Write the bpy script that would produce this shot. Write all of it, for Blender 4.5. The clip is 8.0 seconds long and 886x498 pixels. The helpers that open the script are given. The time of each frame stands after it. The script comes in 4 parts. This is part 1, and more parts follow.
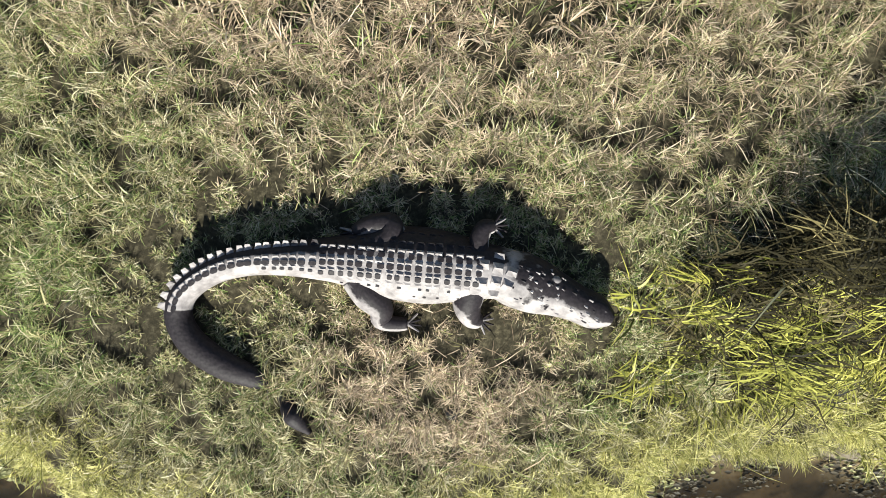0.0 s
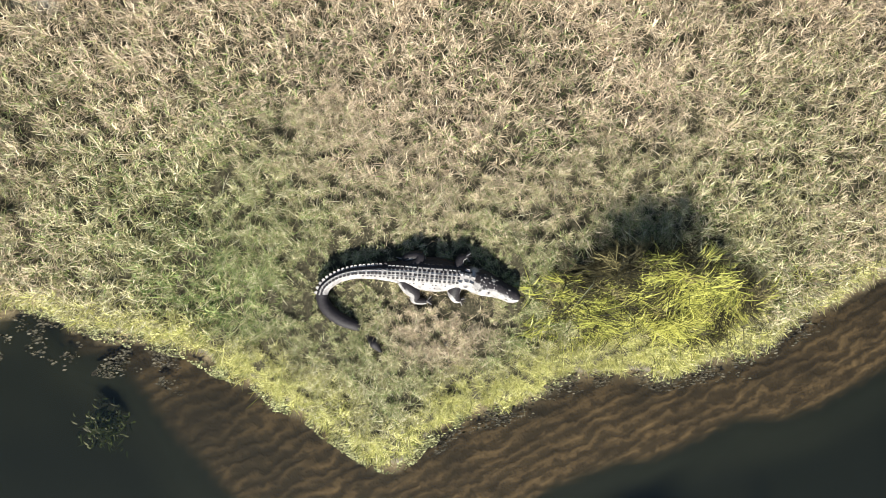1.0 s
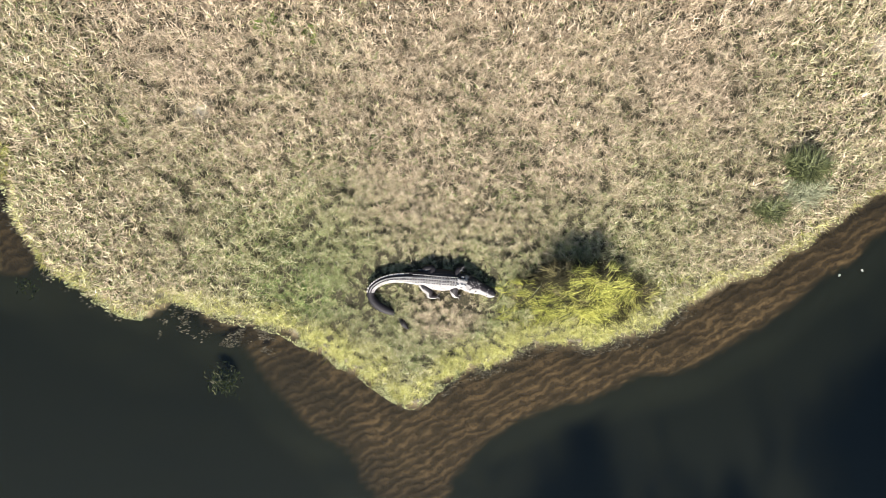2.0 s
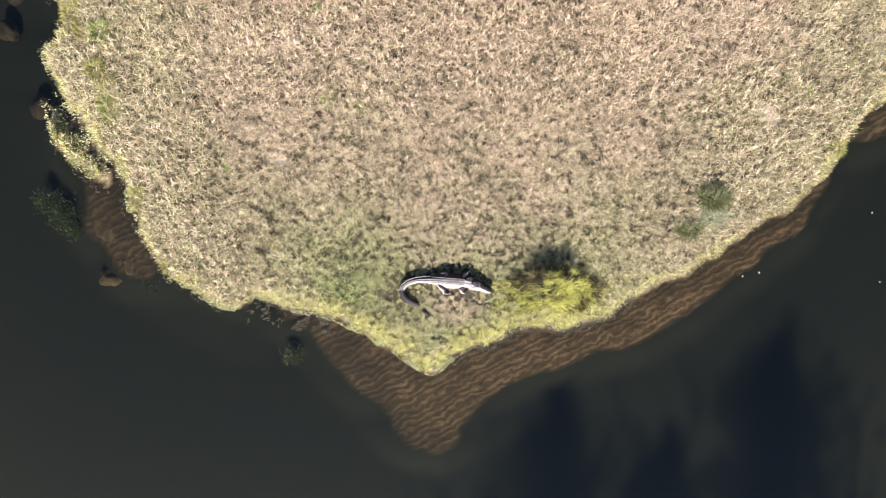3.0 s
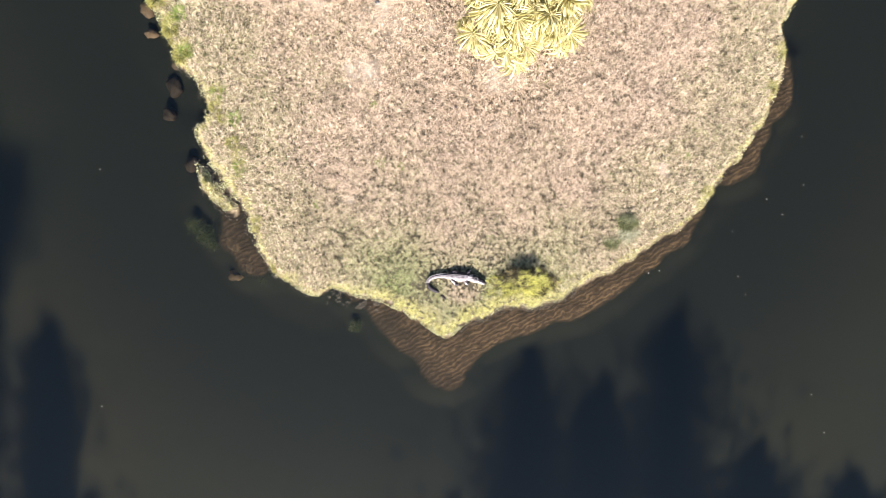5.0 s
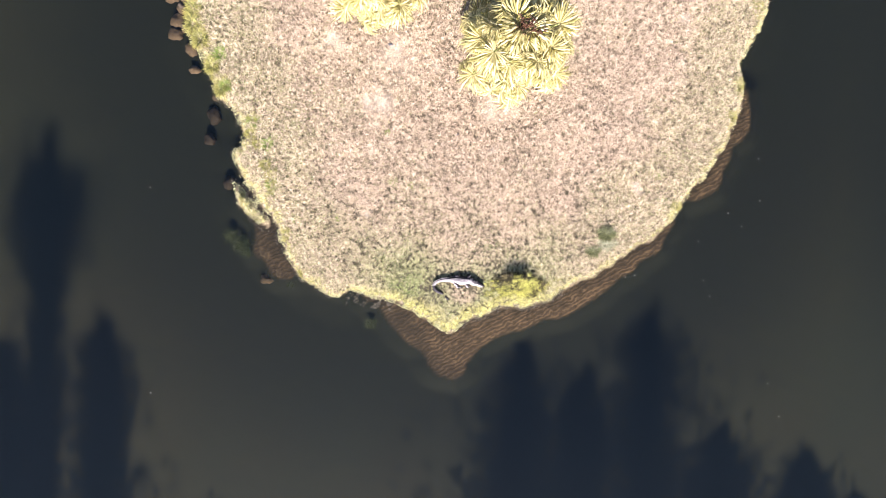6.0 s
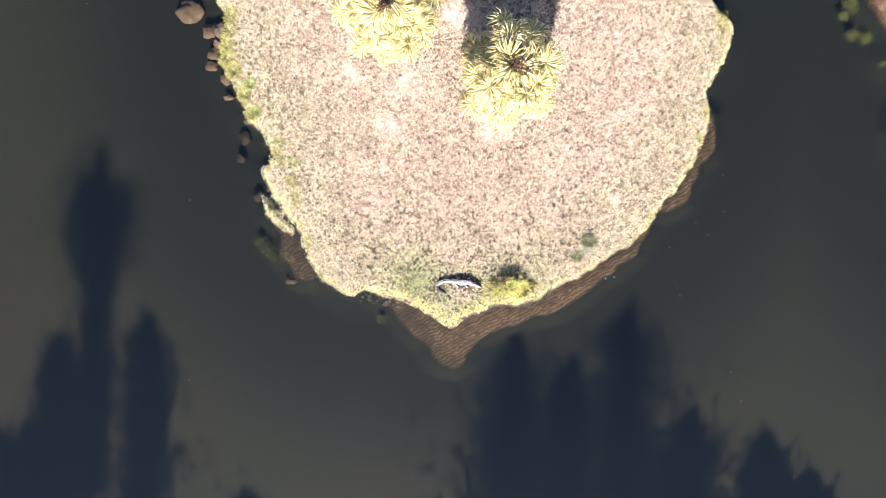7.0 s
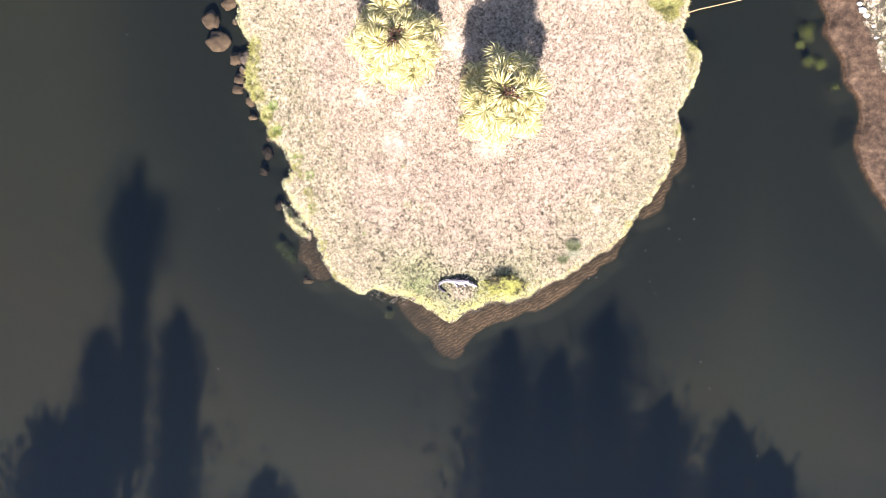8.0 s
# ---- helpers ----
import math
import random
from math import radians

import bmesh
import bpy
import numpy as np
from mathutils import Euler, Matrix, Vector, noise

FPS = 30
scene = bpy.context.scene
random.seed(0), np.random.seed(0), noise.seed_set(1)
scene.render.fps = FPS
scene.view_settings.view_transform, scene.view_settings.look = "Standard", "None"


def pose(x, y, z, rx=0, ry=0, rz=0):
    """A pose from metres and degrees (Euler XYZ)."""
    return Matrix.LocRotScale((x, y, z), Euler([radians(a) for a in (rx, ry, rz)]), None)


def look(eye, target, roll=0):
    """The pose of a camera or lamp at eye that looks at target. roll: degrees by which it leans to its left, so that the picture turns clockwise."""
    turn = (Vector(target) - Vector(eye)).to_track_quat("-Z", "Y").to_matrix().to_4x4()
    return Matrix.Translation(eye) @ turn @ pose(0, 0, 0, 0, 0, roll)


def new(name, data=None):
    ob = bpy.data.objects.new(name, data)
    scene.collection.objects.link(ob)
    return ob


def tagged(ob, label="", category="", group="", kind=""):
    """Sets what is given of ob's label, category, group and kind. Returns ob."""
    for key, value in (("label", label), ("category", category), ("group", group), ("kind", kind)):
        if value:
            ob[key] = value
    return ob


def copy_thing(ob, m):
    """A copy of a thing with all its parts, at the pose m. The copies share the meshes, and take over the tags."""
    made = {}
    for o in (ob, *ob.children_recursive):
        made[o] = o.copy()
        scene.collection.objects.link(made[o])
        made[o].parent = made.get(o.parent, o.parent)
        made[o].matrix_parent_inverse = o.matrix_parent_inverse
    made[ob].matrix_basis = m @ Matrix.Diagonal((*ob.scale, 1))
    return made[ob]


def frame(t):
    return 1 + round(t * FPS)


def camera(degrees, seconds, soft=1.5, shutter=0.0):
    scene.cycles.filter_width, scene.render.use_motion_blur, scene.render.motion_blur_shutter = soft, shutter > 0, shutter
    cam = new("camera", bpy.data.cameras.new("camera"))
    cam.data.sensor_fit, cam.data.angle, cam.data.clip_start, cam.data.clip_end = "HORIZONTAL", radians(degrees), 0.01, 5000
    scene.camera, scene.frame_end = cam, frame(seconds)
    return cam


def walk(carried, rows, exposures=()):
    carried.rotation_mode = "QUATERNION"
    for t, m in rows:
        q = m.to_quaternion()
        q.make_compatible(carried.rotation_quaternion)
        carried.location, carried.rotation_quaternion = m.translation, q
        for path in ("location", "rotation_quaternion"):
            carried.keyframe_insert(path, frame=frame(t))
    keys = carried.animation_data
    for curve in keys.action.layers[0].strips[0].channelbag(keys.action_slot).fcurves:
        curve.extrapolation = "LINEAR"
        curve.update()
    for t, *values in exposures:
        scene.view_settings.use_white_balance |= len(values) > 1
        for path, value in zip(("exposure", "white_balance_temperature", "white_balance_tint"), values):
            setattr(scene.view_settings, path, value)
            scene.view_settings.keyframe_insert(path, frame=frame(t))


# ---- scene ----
cam = camera(72, 8.0, soft=0.75)
PATH = [
    (0, pose(0.945, -1.315, 2.889, -3.13, -0.95, -0.34)),
    (0.5, pose(0.909, -1.161, 4.475, -3.10, -0.85, -0.47)),
    (1, pose(0.899, -0.957, 6.245, -3.07, -0.90, -0.35)),
    (1.5, pose(0.859, -0.755, 8.014, -2.99, -0.89, -0.40)),
    (1.7, pose(0.837, -0.671, 8.740, -2.97, -0.89, -0.42)),
    (2.8, pose(0.572, -0.206, 12.962, -2.93, -0.81, -0.73)),
    (3, pose(0.508, -0.124, 13.734, -2.93, -0.81, -0.74)),
    (3.5, pose(0.345, 0.081, 15.678, -2.93, -0.81, -0.74)),
    (4, pose(0.195, 0.250, 17.570, -2.96, -0.95, -0.78)),
    (4.5, pose(0.062, 0.398, 19.430, -3.04, -1.01, -0.83)),
    (4.7, pose(0.015, 0.462, 20.227, -3.06, -1.04, -0.86)),
    (5.8, pose(-0.219, 0.932, 24.040, -3.00, -0.99, -0.90)),
    (6, pose(-0.242, 1.025, 24.677, -2.98, -0.97, -0.86)),
    (6.5, pose(-0.294, 1.254, 26.431, -3.03, -0.85, -0.89)),
    (7, pose(-0.344, 1.477, 28.200, -3.05, -0.82, -0.85)),
    (7.5, pose(-0.394, 1.687, 29.931, -3.17, -0.81, -0.84)),
    (8, pose(-0.439, 1.906, 31.704, -3.16, -0.84, -0.86)),
]
EXPOSURES = [(0, 1.12, 6350, 2), (1.0, 1.33, 6350, 1), (1.7, 1.40, 6350, 2), (3.0, 1.59, 6350, 12), (4.5, 1.88, 6300, 14.5), (6.0, 2.18, 6150, 21), (8.0, 2.50, 5950, 22.5)]
walk(cam, PATH, EXPOSURES)

# ---- world, sun ----
SUN_UP = 34.0        # degrees above the horizon
SUN_TURN = 4.5       # the light travels along +y, turned a little towards +x
world = bpy.data.worlds.new("world")
scene.world = world
world.use_nodes = True
wn = world.node_tree
sky = wn.nodes.new("ShaderNodeTexSky")
sky.sky_type = "NISHITA"
sky.sun_disc = False
sky.sun_elevation = radians(SUN_UP)
sky.sun_rotation = radians(180 + SUN_TURN)
wn.links.new(sky.outputs[0], wn.nodes["Background"].inputs[0])
wn.nodes["Background"].inputs[1].default_value = 0.058
sun = new("sun", bpy.data.lights.new("sun", "SUN"))
sun.data.energy, sun.data.angle, sun.data.color = 5.0, radians(1.1), (1.0, 0.94, 0.85)
up = radians(SUN_UP)
sun_dir = Vector((math.sin(radians(SUN_TURN)) * math.cos(up), math.cos(radians(SUN_TURN)) * math.cos(up), -math.sin(up)))
sun.matrix_world = look((0, -30, 30), Vector((0, -30, 30)) + sun_dir)

WATER_Z = -0.45
rng = np.random.default_rng(7)


# ---- materials ----
def mat(name, rough=0.8, spec=0.3):
    m = bpy.data.materials.new(name)
    m.use_nodes = True
    nt = m.node_tree
    bsdf = nt.nodes["Principled BSDF"]
    bsdf.inputs["Roughness"].default_value = rough
    bsdf.inputs["Specular IOR Level"].default_value = spec
    return m, nt, bsdf


def tex_noise(nt, scale, detail=4.0, rough=0.6, coords=None):
    n = nt.nodes.new("ShaderNodeTexNoise")
    n.inputs["Scale"].default_value = scale
    n.inputs["Detail"].default_value = detail
    n.inputs["Roughness"].default_value = rough
    if coords is None:
        coords = nt.nodes.new("ShaderNodeTexCoord").outputs["Object"]
    nt.links.new(coords, n.inputs["Vector"])
    return n


def ramp(nt, source, stops):
    r = nt.nodes.new("ShaderNodeValToRGB")
    e = r.color_ramp.elements
    while len(e) < len(stops):
        e.new(0.5)
    for el, (p, c) in zip(e, stops):
        el.position, el.color = p, (*c, 1)
    nt.links.new(source, r.inputs[0])
    return r.outputs[0]


def mix(nt, fac, a, b, how="MIX"):
    m = nt.nodes.new("ShaderNodeMix")
    m.data_type, m.blend_type = "RGBA", how
    for sock, v in ((m.inputs[0], fac), (m.inputs[6], a), (m.inputs[7], b)):
        if isinstance(v, (int, float)):
            sock.default_value = v
        elif isinstance(v, tuple):
            sock.default_value = (*v, 1)
        else:
            nt.links.new(v, sock)
    return m.outputs[2]


def calc(nt, how, a, b=0.0, clamp=False):
    m = nt.nodes.new("ShaderNodeMath")
    m.operation, m.use_clamp = how, clamp
    for sock, v in zip(m.inputs, (a, b)):
        if isinstance(v, (int, float)):
            sock.default_value = v
        else:
            nt.links.new(v, sock)
    return m.outputs[0]


def attr(nt, name):
    a = nt.nodes.new("ShaderNodeAttribute")
    a.attribute_name = name
    return a


def bump(nt, bsdf, height, strength=0.5, distance=0.02):
    b = nt.nodes.new("ShaderNodeBump")
    b.inputs["Strength"].default_value, b.inputs["Distance"].default_value = strength, distance
    nt.links.new(height, b.inputs["Height"])
    nt.links.new(b.outputs[0], bsdf.inputs["Normal"])


def mottled(name, stops, scale=6.0, rough=0.8, spec=0.3, bump_scale=40.0, strength=0.5, distance=0.01, random_tint=0.0):
    m, nt, b = mat(name, rough, spec)
    big = tex_noise(nt, scale, 5)
    fine = tex_noise(nt, bump_scale, 4)
    f = calc(nt, "ADD", calc(nt, "MULTIPLY", big.outputs[0], 0.65), calc(nt, "MULTIPLY", fine.outputs[0], 0.35))
    c = ramp(nt, f, stops)
    if random_tint:
        info = nt.nodes.new("ShaderNodeObjectInfo")
        c = mix(nt, 1.0, c, ramp(nt, info.outputs["Random"], [(0, (1 - random_tint,) * 3), (1, (1.0, 1.0, 1.0))]), "MULTIPLY")
    nt.links.new(c, b.inputs["Base Color"])
    bump(nt, b, fine.outputs[0], strength, distance)
    return m


def blade_material(name, low, high, rough=0.55, through_light=0.25, spec=0.25):
    """Leaves and blades: a colour for each piece between two, and some light through them."""
    m, nt, b = mat(name, rough, spec)
    geo = nt.nodes.new("ShaderNodeNewGeometry")
    c = mix(nt, geo.outputs["Random Per Island"], low, high)
    big = tex_noise(nt, 1.5, 3)
    c = mix(nt, 1.0, c, ramp(nt, big.outputs[0], [(0.3, (0.75, 0.8, 0.75)), (0.7, (1.0, 1.0, 1.0))]), "MULTIPLY")
    nt.links.new(c, b.inputs["Base Color"])
    t = nt.nodes.new("ShaderNodeBsdfTranslucent")
    nt.links.new(c, t.inputs["Color"])
    s = nt.nodes.new("ShaderNodeMixShader")
    s.inputs[0].default_value = through_light
    nt.links.new(b.outputs[0], s.inputs[1])
    nt.links.new(t.outputs[0], s.inputs[2])
    nt.links.new(s.outputs[0], nt.nodes["Material Output"].inputs[0])
    return m


def turf_material(name):
    """Grass blades: straw, green, pale rim and pinkish dry kinds by the plants' mix at each root."""
    m, nt, b = mat(name, 0.6, 0.2)
    geo = nt.nodes.new("ShaderNodeNewGeometry")
    rnd = geo.outputs["Random Per Island"]
    kinds = attr(nt, "plants")
    sep = nt.nodes.new("ShaderNodeSeparateColor")
    nt.links.new(kinds.outputs["Color"], sep.inputs[0])
    straw = ramp(nt, rnd, [(0.0, (0.085, 0.075, 0.034)), (0.3, (0.24, 0.215, 0.10)), (0.7, (0.45, 0.41, 0.235)), (1.0, (0.71, 0.66, 0.48))])
    green = ramp(nt, rnd, [(0.0, (0.03, 0.058, 0.014)), (0.5, (0.145, 0.205, 0.055)), (1.0, (0.38, 0.44, 0.17))])
    rim = ramp(nt, rnd, [(0.0, (0.15, 0.17, 0.03)), (0.5, (0.47, 0.44, 0.15)), (1.0, (0.70, 0.66, 0.30))])
    pink = ramp(nt, rnd, [(0.0, (0.14, 0.10, 0.070)), (0.5, (0.46, 0.355, 0.25)), (1.0, (0.70, 0.58, 0.45))])
    # which kind a blade is: its own chance against the mix at its root
    wob = nt.nodes.new("ShaderNodeTexWhiteNoise")
    wob.noise_dimensions = "1D"
    nt.links.new(calc(nt, "MULTIPLY", rnd, 917.0), wob.inputs["W"])
    pick = wob.outputs["Value"]
    c = mix(nt, calc(nt, "LESS_THAN", pick, sep.outputs["Blue"]), straw, pink)
    c = mix(nt, calc(nt, "LESS_THAN", pick, sep.outputs["Red"]), c, green)
    c = mix(nt, calc(nt, "LESS_THAN", pick, sep.outputs["Green"]), c, rim)
    # tuft tone: shade painted into the gaps between tufts, plus random grain
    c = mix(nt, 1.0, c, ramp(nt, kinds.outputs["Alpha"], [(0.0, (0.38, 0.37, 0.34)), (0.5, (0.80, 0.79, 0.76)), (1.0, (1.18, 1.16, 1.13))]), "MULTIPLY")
    nt.links.new(c, b.inputs["Base Color"])
    t = nt.nodes.new("ShaderNodeBsdfTranslucent")
    nt.links.new(c, t.inputs["Color"])
    s = nt.nodes.new("ShaderNodeMixShader")
    s.inputs[0].default_value = 0.1
    nt.links.new(b.outputs[0], s.inputs[1])
    nt.links.new(t.outputs[0], s.inputs[2])
    nt.links.new(s.outputs[0], nt.nodes["Material Output"].inputs[0])
    return m


def ground_material():
    m, nt, b = mat("ground", 0.9, 0.2)
    cover = attr(nt, "cover")
    sep = nt.nodes.new("ShaderNodeSeparateColor")
    nt.links.new(cover.outputs["Color"], sep.inputs[0])
    dry, sand, deep = sep.outputs["Red"], sep.outputs["Green"], sep.outputs["Blue"]
    fine = tex_noise(nt, 34, 6, 0.7)
    mid = tex_noise(nt, 5, 5, 0.65)
    soil = ramp(nt, fine.outputs[0], [(0.3, (0.014, 0.012, 0.007)), (0.5, (0.040, 0.034, 0.020)), (0.7, (0.11, 0.094, 0.058))])
    pale = ramp(nt, fine.outputs[0], [(0.3, (0.25, 0.19, 0.13)), (0.7, (0.62, 0.55, 0.46))])
    land = mix(nt, dry, soil, pale)
    # rippled sand of the shallow shelf, the water's bright caustic lines painted in
    coord = nt.nodes.new("ShaderNodeTexCoord")
    turn = nt.nodes.new("ShaderNodeMapping")
    turn.inputs["Rotation"].default_value = (0, 0, radians(62))
    nt.links.new(coord.outputs["Object"], turn.inputs["Vector"])
    wave = nt.nodes.new("ShaderNodeTexWave")
    wave.inputs["Scale"].default_value = 1.9
    wave.inputs["Distortion"].default_value = 10.0
    wave.inputs["Detail"].default_value = 4.0
    wave.inputs["Detail Scale"].default_value = 1.1
    wave.inputs["Detail Roughness"].default_value = 0.65
    nt.links.new(turn.outputs[0], wave.inputs["Vector"])
    patchy = tex_noise(nt, 1.7, 5, 0.65)
    squeeze = nt.nodes.new("ShaderNodeMapping")
    squeeze.inputs["Scale"].default_value = (8.0, 2.4, 1.0)
    nt.links.new(turn.outputs[0], squeeze.inputs["Vector"])
    streak = tex_noise(nt, 1.0, 4, 0.6, squeeze.outputs[0])
    streak.inputs["Distortion"].default_value = 1.6
    both = calc(nt, "ADD", calc(nt, "MULTIPLY", wave.outputs[1], 0.34), calc(nt, "MULTIPLY", streak.outputs[0], 0.92))
    crest = calc(nt, "MULTIPLY", both, calc(nt, "ADD", patchy.outputs[0], 0.3))
    ripples = ramp(nt, crest, [(0.18, (0.021, 0.015, 0.008)), (0.48, (0.042, 0.030, 0.018)), (0.84, (0.125, 0.089, 0.053))])
    stain = ramp(nt, mid.outputs[0], [(0.3, (0.5, 0.48, 0.45)), (0.6, (1.0, 1.0, 1.0))])
    bed = mix(nt, 1.0, ripples, stain, "MULTIPLY")
    bed = mix(nt, dry, bed, mix(nt, 0.22, (0.0085, 0.0075, 0.005), bed))
    silt = ramp(nt, tex_noise(nt, 0.07, 4, 0.55).outputs[0], [(0.35, (0.0092, 0.0092, 0.0042)), (0.5, (0.0079, 0.0093, 0.0040)), (0.65, (0.0066, 0.0092, 0.0044))])
    # silt darkened near the island by colour, for the dimmer tone seen up close
    silt = mix(nt, attr(nt, "open").outputs["Fac"], mix(nt, 1.0, silt, (0.16, 0.30, 0.15), "MULTIPLY"), silt)
    bed = mix(nt, deep, bed, silt)
    mud = ramp(nt, tex_noise(nt, 2.6, 8, 0.72).outputs[0], [(0.32, (0.012, 0.007, 0.004)), (0.5, (0.040, 0.024, 0.013)), (0.68, (0.085, 0.054, 0.030))])
    c = mix(nt, cover.outputs["Alpha"], mix(nt, sand, land, bed), mix(nt, deep, mud, silt))
    nt.links.new(c, b.inputs["Base Color"])
    h = mix(nt, sand, fine.outputs["Color"], wave.outputs["Color"])
    bump(nt, b, h, 0.35, 0.03)
    nt.links.new(calc(nt, "MULTIPLY", calc(nt, "SUBTRACT", 1.0, deep), 0.35), b.inputs["Normal"].links[0].from_node.inputs["Strength"])
    return m


def water_material():
    """Clear, faintly brown water: the bed shows through, the sky mirrors more at flat angles, fine ripples on top."""
    m = bpy.data.materials.new("water")
    m.use_nodes = True
    nt = m.node_tree
    nt.nodes.remove(nt.nodes["Principled BSDF"])
    coord = nt.nodes.new("ShaderNodeTexCoord")
    turn = nt.nodes.new("ShaderNodeMapping")
    turn.inputs["Rotation"].default_value = (0, 0, radians(60))
    turn.inputs["Scale"].default_value = (1.0, 0.35, 1.0)
    nt.links.new(coord.outputs["Object"], turn.inputs["Vector"])
    small = tex_noise(nt, 5.0, 3, 0.5, turn.outputs[0])
    large = tex_noise(nt, 0.25, 2, 0.5, coord.outputs["Object"])
    h = calc(nt, "MULTIPLY", small.outputs[0], large.outputs[0])
    bp = nt.nodes.new("ShaderNodeBump")
    bp.inputs["Strength"].default_value, bp.inputs["Distance"].default_value = 0.05, 0.006
    nt.links.new(h, bp.inputs["Height"])
    gloss = nt.nodes.new("ShaderNodeBsdfGlossy")
    gloss.inputs["Roughness"].default_value = 0.08
    gloss.inputs["Color"].default_value = (0.84, 0.95, 0.93, 1)
    nt.links.new(bp.outputs[0], gloss.inputs["Normal"])
    clear = nt.nodes.new("ShaderNodeBsdfTransparent")
    clear.inputs["Color"].default_value = (0.80, 0.76, 0.66, 1)
    facing = nt.nodes.new("ShaderNodeLayerWeight")
    facing.inputs["Blend"].default_value = 0.5
    nt.links.new(bp.outputs[0], facing.inputs["Normal"])
    mirror = calc(nt, "ADD", calc(nt, "MULTIPLY", calc(nt, "POWER", facing.outputs["Facing"], 5.0), 0.93), 0.031, True)
    s = nt.nodes.new("ShaderNodeMixShader")
    nt.links.new(mirror, s.inputs[0])
    nt.links.new(clear.outputs[0], s.inputs[1])
    nt.links.new(gloss.outputs[0], s.inputs[2])
    nt.links.new(s.outputs[0], nt.nodes["Material Output"].inputs[0])
    return m


M_GROUND, M_WATER, M_TURF = ground_material(), water_material(), turf_material("turf")
M_SEDGE = blade_material("sedge", (0.045, 0.053, 0.008), (0.72, 0.67, 0.17), 0.45, 0.12)
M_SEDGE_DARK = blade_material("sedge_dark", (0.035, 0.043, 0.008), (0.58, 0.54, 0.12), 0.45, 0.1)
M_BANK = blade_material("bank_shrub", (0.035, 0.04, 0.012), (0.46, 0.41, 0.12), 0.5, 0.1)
M_HEAP_DARK = blade_material("heap_dark", (0.012, 0.010, 0.005), (0.075, 0.06, 0.024), 0.7, 0.03)
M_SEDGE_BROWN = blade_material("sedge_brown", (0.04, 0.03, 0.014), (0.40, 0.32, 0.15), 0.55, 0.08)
M_SEDGE_PALE = blade_material("sedge_pale", (0.10, 0.11, 0.06), (0.50, 0.47, 0.32), 0.5, 0.1)
M_SHRUB = blade_material("shrub_leaf", (0.016, 0.021, 0.008), (0.21, 0.21, 0.09), 0.5, 0.08)
M_WEED = blade_material("weed", (0.06, 0.10, 0.02), (0.30, 0.36, 0.08), 0.5, 0.15)
M_RIMLEAF = blade_material("shore_leaf", (0.05, 0.06, 0.02), (0.70, 0.66, 0.36), 0.4)
M_DEBRIS = blade_material("drowned_leaf", (0.018, 0.014, 0.009), (0.12, 0.10, 0.072), 0.6, 0.1)
# west waterweed: same leaf painted darker to look dimmed by water
M_ALGAE_DARK = blade_material("dimmed_algae", (0.008, 0.012, 0.004), (0.04, 0.055, 0.015), 0.5, 0.15)
M_ALGAE = blade_material("algae", (0.018, 0.026, 0.006), (0.13, 0.15, 0.034), 0.5, 0.15)
M_FROND = blade_material("palm_leaf", (0.19, 0.165, 0.035), (0.74, 0.62, 0.31), 0.36, 0.25, 0.5)
M_FROND_OLD = blade_material("palm_leaf_old", (0.38, 0.30, 0.10), (0.58, 0.48, 0.22), 0.45, 0.25, 0.4)
M_STALK = mottled("palm_stalk", [(0.3, (0.16, 0.2, 0.05)), (0.7, (0.38, 0.38, 0.14))], 3, 0.5)
M_TRUNK = mottled("palm_bark", [(0.3, (0.09, 0.065, 0.045)), (0.7, (0.27, 0.21, 0.15))], 5, 0.9, 0.1, 22, 0.8, 0.02)
M_FRUIT = mottled("palm_fruit", [(0.3, (0.016, 0.006, 0.003)), (0.7, (0.085, 0.035, 0.014))], 9, 0.7)
M_ROCK = mottled("shore_rock", [(0.3, (0.035, 0.026, 0.017)), (0.55, (0.085, 0.064, 0.045)), (0.75, (0.16, 0.125, 0.092))], 2.5, 0.85, 0.2, 18, 0.7, 0.03, 0.35)
# colours of the sunken rocks darkened for the light the water takes
M_SUNK = mottled("dimmed_rock", [(0.3, (0.005, 0.004, 0.0025)), (0.7, (0.020, 0.015, 0.010))], 3, 0.8, 0.2, 14, 0.7, 0.03)
M_SHALLOW = mottled("sandy_rock", [(0.3, (0.012, 0.009, 0.005)), (0.5, (0.032, 0.024, 0.014)), (0.7, (0.068, 0.050, 0.030))], 4, 0.8, 0.2, 14, 0.7, 0.03)
M_PALE_ROCK = mottled("pale_rock", [(0.3, (0.30, 0.28, 0.25)), (0.7, (0.62, 0.60, 0.56))], 4, 0.8, 0.2, 25, 0.5, 0.01)
M_DARK_ROCK = mottled("dark_stone", [(0.3, (0.025, 0.025, 0.03)), (0.7, (0.10, 0.10, 0.11))], 9, 0.7)
M_POLE = mottled("dry_wood", [(0.3, (0.13, 0.08, 0.035)), (0.7, (0.30, 0.21, 0.10))], 7, 0.7)
M_PETAL = mottled("floating_leaf", [(0.3, (0.22, 0.21, 0.18)), (0.7, (0.42, 0.40, 0.36))], 20, 0.5)
M_BARK = mottled("tree_bark", [(0.3, (0.06, 0.045, 0.035)), (0.7, (0.2, 0.15, 0.11))], 3, 0.9)
M_NEEDLE = blade_material("tree_leaf", (0.03, 0.055, 0.018), (0.08, 0.12, 0.035), 0.6, 0.2)


# ---- plan ----
def hash01(i, j, seed):
    h = np.sin(i * 127.1 + j * 311.7 + seed * 74.7) * 43758.5453
    return h - np.floor(h)


